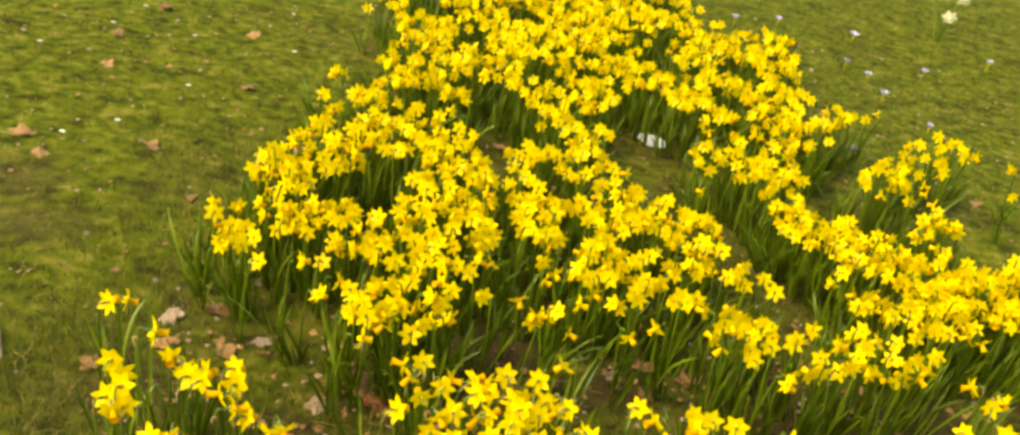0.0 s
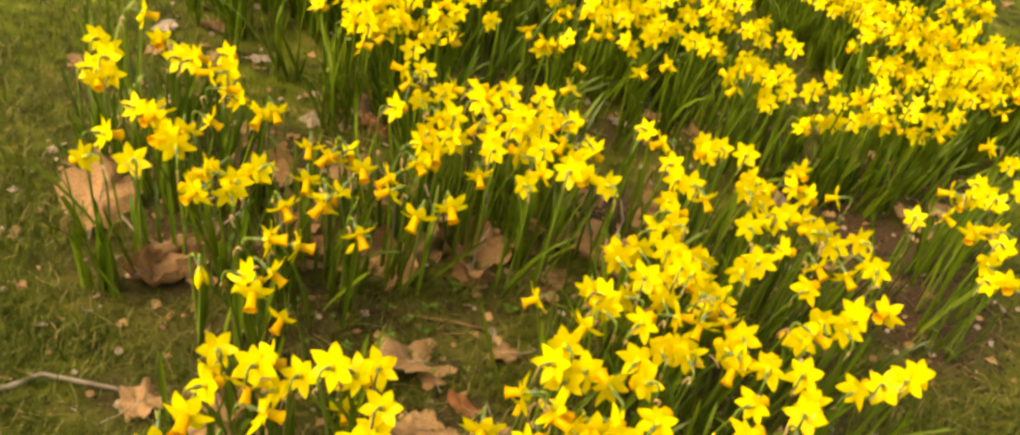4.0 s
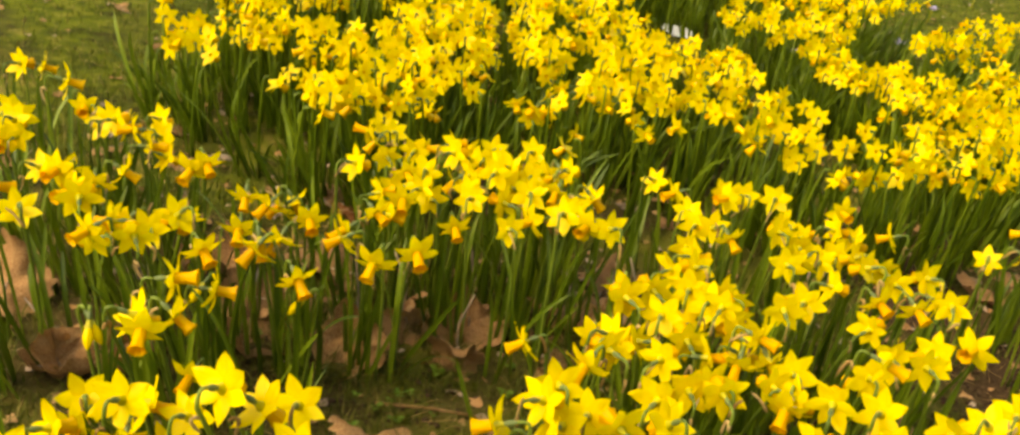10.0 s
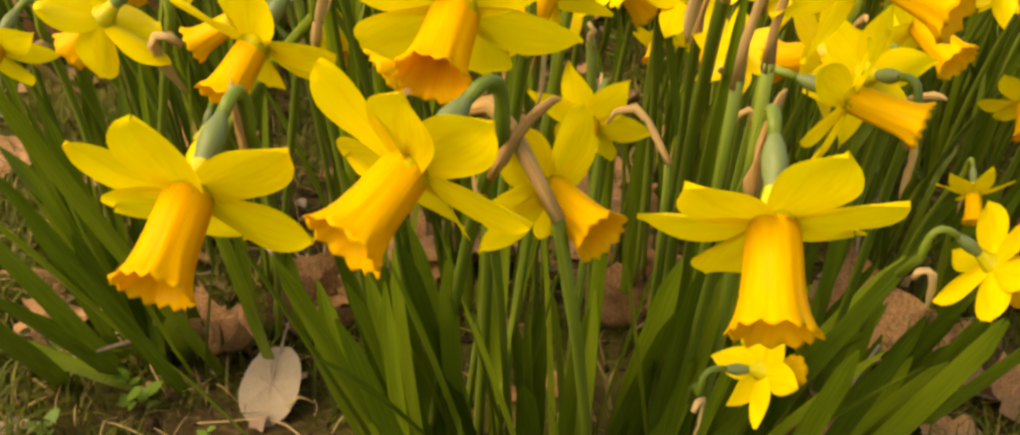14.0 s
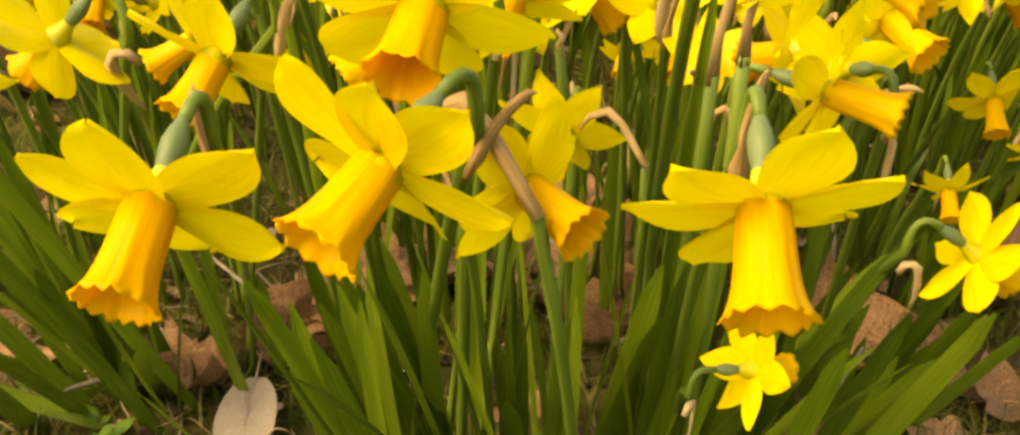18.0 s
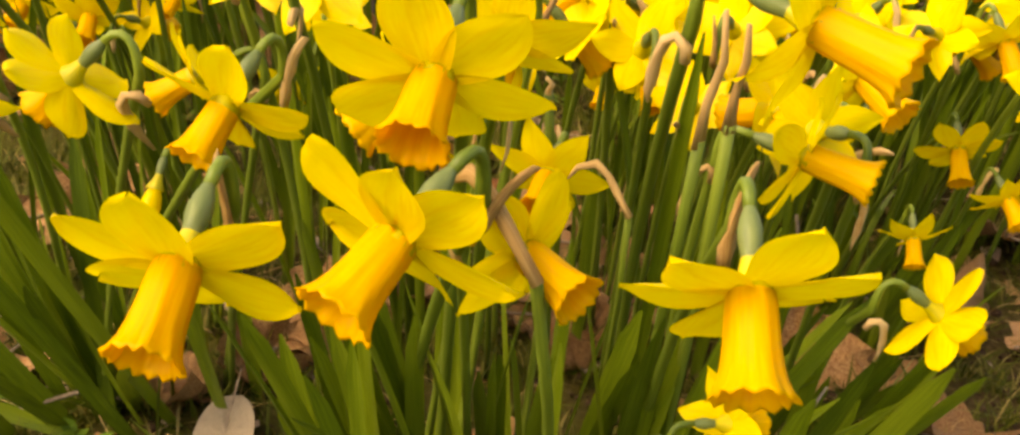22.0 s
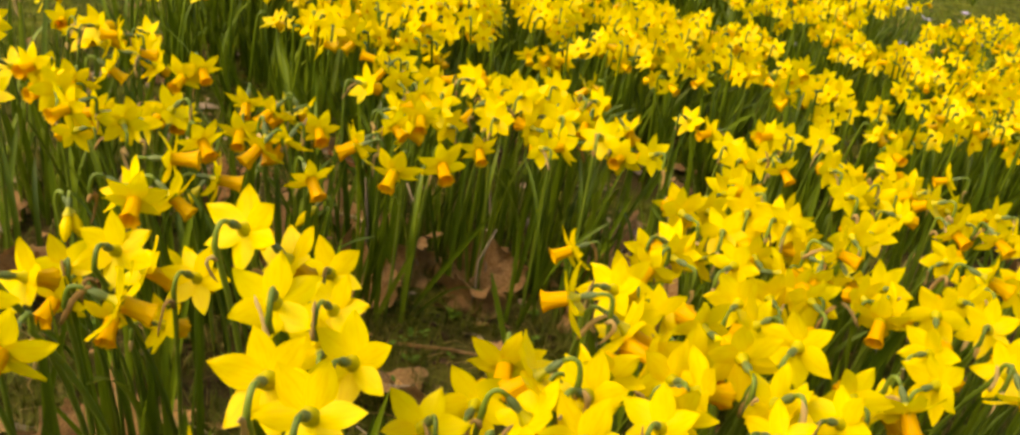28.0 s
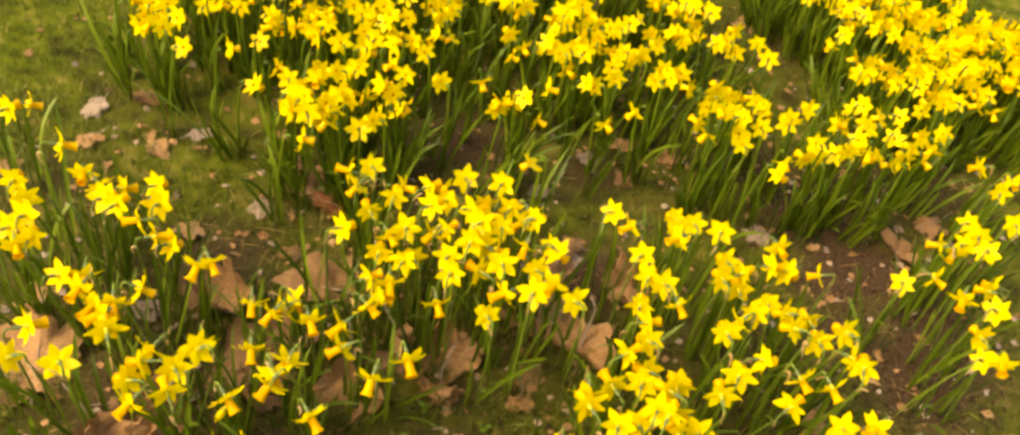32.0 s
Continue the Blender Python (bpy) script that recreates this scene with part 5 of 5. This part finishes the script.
# ---- beyond the drift: a white scrap, crocuses, a pale narcissus, daisies ----
white_mat, wnodes, wlinks, wb = material("white_paper", 0.7, 0.3)
wr = ramp(wnodes, (0.3, (0.46, 0.50, 0.48)), (0.7, (0.68, 0.72, 0.69)))
wlinks.new(noise_tex(wnodes, wlinks, 60, 4, wnodes.new("ShaderNodeTexCoord").outputs["Object"]).outputs[0], wr.inputs[0])
wlinks.new(wr.outputs[0], wb.inputs["Base Color"])
v, f, uv = lobed(random.Random(3), curl=0.5, smooth_edge=True)
scrap = new("paper_scrap", mesh_of("paper_scrap", v[:1 + 7 * 56], f[:56 * 7], [white_mat], uv[:1 + 7 * 56]))
scrap.matrix_world = Matrix.Translation((0.125, 4.68, 0.022)) @ Matrix.Rotation(radians(24), 4, 'X') @ Matrix.Rotation(radians(-8), 4, 'Z') @ Matrix.Scale(0.042, 4)
tagged(scrap, "crumpled oval white scrap of paper on the lawn", "litter")

lilac_mat = living("lilac_petal", ((0.2, (0.42, 0.36, 0.60)), (0.8, (0.66, 0.60, 0.78))), 0.5, 0.3, (4, 0.5, 1), 0.4)
cream_mat = living("cream_petal", ((0.2, (0.72, 0.70, 0.38)), (0.8, (0.84, 0.83, 0.60))), 0.5, 0.3, (4, 0.5, 1), 0.4)
LILAC = []
for k in range(3):
    v, f, uv = petal_shape(random.Random(70 + k), 6, 5, 1.1)
    LILAC.append(mesh_of("petal", v, f, [lilac_mat], uv))
CREAM = [mesh_of("petal", *petal_shape(random.Random(80 + k), 6, 5, 1.2)[:2], [cream_mat], petal_shape(random.Random(80 + k), 6, 5, 1.2)[2]) for k in range(3)]


def crocus(x, y, size):
    r = random.Random(int(x * 3001 + y * 7001))
    thing = new("crocus")
    thing.location = (x, y, rise(x, y))
    tagged(thing, "pale lilac crocus flower open on the lawn", "flower", "crocuses on the lawn")
    v, f, uv = tube([(0, 0, -0.003), (0.002, 0, 0.025), (0.004, 0, 0.05 * size)], [0.002, 0.002, 0.003], 6)
    part("stem", mesh_of("stem", v, f, [throat_mat], uv), thing)
    for k in range(6):
        m = Matrix.Translation((0.004, 0, 0.048 * size)) @ Matrix.Rotation(radians(60 * k + r.uniform(-8, 8)), 4, 'Z') @ Matrix.Rotation(radians(-r.uniform(35, 62)), 4, 'Y') @ Matrix.Scale(size * 1.0, 4)
        part("petal", r.choice(LILAC), thing, m)
    for k in range(4):
        h = 0.08 * r.uniform(0.7, 1.1)
        part("leaf", r.choice(STRAPS), thing, Matrix.Rotation(r.uniform(0, 6.3), 4, 'Z') @ Matrix.Rotation(radians(r.uniform(5, 35)), 4, 'Y') @ Matrix.Diagonal((h, 0.07, h, 1)))


for x, y, size in ((1.08, 6.56, 1.0), (1.07, 5.69, 1.0), (0.81, 4.89, 1.1), (0.50, 6.48, 0.9), (1.05, 5.94, 0.9), (0.98, 6.1, 0.8), (0.72, 6.6, 0.9), (1.35, 6.2, 0.8), (0.44, 4.55, 0.9), (0.58, 4.62, 0.8), (1.2, 5.4, 0.8), (1.75, 6.6, 0.8), (0.66, 3.95, 0.9), (0.86, 4.02, 0.9)):
    crocus(x, y, size)


def pale_narcissus(x, y, heads):
    r = random.Random(91)
    thing = new("narcissus")
    thing.location = (x, y, rise(x, y))
    tagged(thing, "cream white narcissus plant standing alone on the lawn", "flower")
    for dx, dy, h, az in heads:
        a = radians(az)
        axis = Vector((math.cos(a) * 0.94, math.sin(a) * 0.94, -0.34)).normalized()
        pts, top = stalk_path(Vector((dx, dy, h)), axis, Vector((dx * 0.2, 0, -0.003)), 1.3)
        v, f, uv = tube(pts, [0.003] * len(pts), 6)
        part("stem", mesh_of("stem", v, f, [stem_mat], uv), thing)
        side = Vector((0, 0, 1)).cross(axis).normalized()
        turn = Matrix.Translation((dx, dy, h)) @ Matrix((side, axis.cross(side), axis)).transposed().to_4x4() @ Matrix.Scale(1.35, 4)
        cup = part("corona", CREAM_CUP, thing, turn)
        for k in range(6):
            part("petal", CREAM[k % 3], cup, Matrix.Rotation(radians(60 * k), 4, 'Z'))
    for k in range(8):
        h = 0.2 * r.uniform(0.6, 1.0)
        part("leaf", r.choice(STRAPS), thing, Matrix.Rotation(r.uniform(0, 6.3), 4, 'Z') @ Matrix.Rotation(radians(r.uniform(2, 18)), 4, 'Y') @ Matrix.Diagonal((h, 0.25, h, 1)))


v, f, uv = corona_shape(random.Random(4))
CREAM_CUP = mesh_of("corona", v, f, [cream_mat], uv)
pale_narcissus(1.60, 6.99, [(-0.10, 0.02, 0.235, 250), (-0.04, 0.0, 0.245, 300), (0.06, 0.0, 0.24, 280), (0.01, -0.03, 0.14, 260)])



def bud(head, base, az, label):
    """An unopened flower hanging from its stalk."""
    r = random.Random(int(head[0] * 911 + head[1] * 373))
    base = Vector((base[0], base[1], rise(base[0], base[1]) - 0.004))
    head = Vector(head)
    a = radians(az)
    axis = Vector((0.6 * math.cos(a), 0.6 * math.sin(a), -0.8)).normalized()
    thing = new("daffodil_bud")
    thing.location = base
    tagged(thing, label, "flower bud")
    pts, top = stalk_path(head - base, axis, Vector((0, 0, 0)), 0.7)
    v, f, uv = tube(pts, [0.0019] * len(pts), 7)
    part("stem", mesh_of("stem", v, f, [stem_mat], uv), thing)
    side = Vector((0, 0, 1)).cross(axis).normalized()
    turn = Matrix.Translation(head - base) @ Matrix((side, axis.cross(side), axis)).transposed().to_4x4()
    part("ovary", HEAD, thing, turn @ Matrix.Scale(0.75, 4))
    v, f, uv = lathe([(0, 0.0022), (0.004, 0.0040), (0.010, 0.0052), (0.016, 0.0042), (0.021, 0.0018), (0.023, 0.0003)], 12)
    part("closed_petals", mesh_of("closed_petals", v, f, [petal_mat], uv), thing, turn)
    for k in range(3):
        h = (head.z - base.z) * r.uniform(0.6, 1.0)
        part("leaf", r.choice(STIFF), thing, Matrix.Rotation(r.uniform(0, 6.3), 4, 'Z') @ Matrix.Rotation(radians(r.uniform(0, 12)), 4, 'Y') @ Matrix.Diagonal((h, 0.22, h, 1)))


bud((-0.233, 1.935, 0.172), (-0.243, 2.035), 260, 'small closed yellow bud hanging beside open flowers')
bud((-0.287, 2.404, 0.165), (-0.297, 2.454), 200, 'half-open drooping yellow daffodil bud among leaves')
bud((-0.395, 2.384, 0.167), (-0.405, 2.434), 225, 'half-open drooping yellow daffodil bud among leaves')
bud((-0.446, 2.238, 0.185), (-0.456, 2.288), 292, 'half-open drooping yellow daffodil bud among leaves')
bud((-0.446, 2.244, 0.185), (-0.456, 2.294), 340, 'half-open drooping yellow daffodil bud among leaves')


def spent_daffodil(base, neck, tip, label, thick=1.0):
    """A stalk whose flower has gone: green below, dry and kinked at the top."""
    thing = new("spent_daffodil")
    base = Vector((base[0], base[1], rise(base[0], base[1]) - 0.004))
    thing.location = base
    tagged(thing, label, "flower")
    n, t = Vector(neck) - base, Vector(tip) - base
    v, f, uv = tube([n * u + Vector((0.004 * math.sin(3.1 * u), 0, 0)) for u in (0, 0.25, 0.5, 0.75, 1.0)], [q * thick for q in (0.0020, 0.0019, 0.0018, 0.0017, 0.0016)], 8)
    part("stem", mesh_of("stem", v, f, [stem_mat], uv), thing)
    d = t - n
    pts = [n - d * 0.06, n + d * 0.3, n + d * 0.62, n + d * 0.93, t + Vector((-0.004, 0, 0.003)), t + Vector((-0.010, 0.002, 0.0)), t + Vector((-0.013, 0.002, -0.005))]
    v, f, uv = tube(pts, [q * thick for q in (0.0017, 0.0016, 0.0019, 0.0017, 0.0022, 0.0015, 0.0005)], 8)
    part("dry_top", mesh_of("dry_top", v, f, [spathe_mat], uv), thing, None, "dry brown papery stalk end")


spent_daffodil((-0.026, 1.860), (-0.037, 1.682, 0.296), (-0.050, 1.690, 0.313), 'faded daffodil stalk, brown and kinked on top')
spent_daffodil((-0.013, 1.933), (-0.012, 1.809, 0.251), (-0.021, 1.815, 0.263), 'spent daffodil stalk with pale papery hook', 0.75)


def bare_stalk(base, top, dry, label):
    """A green stalk that has lost its flower, with a dry papery sheath of the given length at its end."""
    thing = new("bare_stalk")
    base = Vector((base[0], base[1], rise(base[0], base[1]) - 0.004))
    thing.location = base
    tagged(thing, label, "stalk", "flowerless daffodil stalks")
    t = Vector(top) - base
    pts = [t * u + Vector((0.003 * math.sin(3.1 * u), 0, 0)) for u in (0, 0.2, 0.4, 0.6, 0.8, 1.0)]
    v, f, uv = tube(pts, [0.0023, 0.0022, 0.0021, 0.0020, 0.0020, 0.0019], 8)
    part("stem", mesh_of("stem", v, f, [stem_mat], uv), thing)
    up = t.normalized()
    v, f, uv = tube([t - up * 0.003, t + up * dry * 0.3, t + up * dry * 0.65 + Vector((0.001, 0, 0)), t + up * dry + Vector((-0.001, 0.001, 0))], [0.0020, 0.0013, 0.0012, 0.0007], 9)
    v = [(x + 0.0004 * math.sin(900 * z + 700 * y), y, z + 0.0005 * math.sin(1500 * x)) for x, y, z in v]
    part("dry_sheath", mesh_of("dry_sheath", v, f, [spathe_mat], uv), thing, None, "pale dry papery sheath")


bare_stalk((-0.016, 2.075), (-0.022, 2.016, 0.240), 0.008, "green daffodil stalk with a short brown end")
bare_stalk((-0.035, 1.955), (-0.046, 1.881, 0.264), 0.007, "green daffodil stalk with a short brown end")
bare_stalk((-0.002, 1.860), (0.003, 1.774, 0.296), 0.044, "upright daffodil stalk in a long straw-coloured sheath")
bare_stalk((0.014, 1.862), (0.010, 1.769, 0.304), 0.034, "upright daffodil stalk in a long straw-coloured sheath")

# the low bushy clump of leaves behind the drift
leaf_tuft(0.66, 5.98, 40, 0.17, 40, "low bushy tuft of dark green leaves")


def daisy(x, y):
    r = random.Random(int(x * 3307 + y * 7109))
    thing = new("daisy")
    thing.location = (x, y, rise(x, y))
    tagged(thing, "tiny white daisy in the short grass", "flower", "daisies in the grass")
    part("centre", DAISY_EYE, thing, Matrix.Translation((0, 0, 0.022)))
    for k in range(9):
        part("petal", DAISY_PETAL, thing, Matrix.Translation((0, 0, 0.022)) @ Matrix.Rotation(radians(40 * k), 4, 'Z') @ Matrix.Rotation(radians(-14), 4, 'Y') @ Matrix.Scale(0.34, 4))
    part("stem", DAISY_STEM, thing)


v, f, uv = petal_shape(random.Random(5), 4, 3, 0.6)
DAISY_PETAL = mesh_of("petal", v, f, [white_mat], uv)
v, f, uv = lathe([(-0.001, 0.0005), (0.0, 0.0026), (0.0012, 0.0022), (0.0018, 0.0004)], 8)
DAISY_EYE = mesh_of("centre", v, f, [corona_mat], uv)
v, f, uv = tube([(0, 0, -0.003), (0.001, 0, 0.012), (0, 0, 0.022)], [0.0008] * 3, 5)
DAISY_STEM = mesh_of("stem", v, f, [stem_mat], uv)
daisy(-1.48, 3.84)
daisy(-1.39, 3.98)
daisy(-1.33, 4.34)
daisy(-1.15, 4.84)
daisy(-1.77, 4.76)
daisy(-1.28, 5.24)
daisy(-1.49, 4.79)
daisy(0.62, 6.62)
daisy(0.28, 6.66)
daisy(-1.87, 4.45)
daisy(-1.76, 5.00)
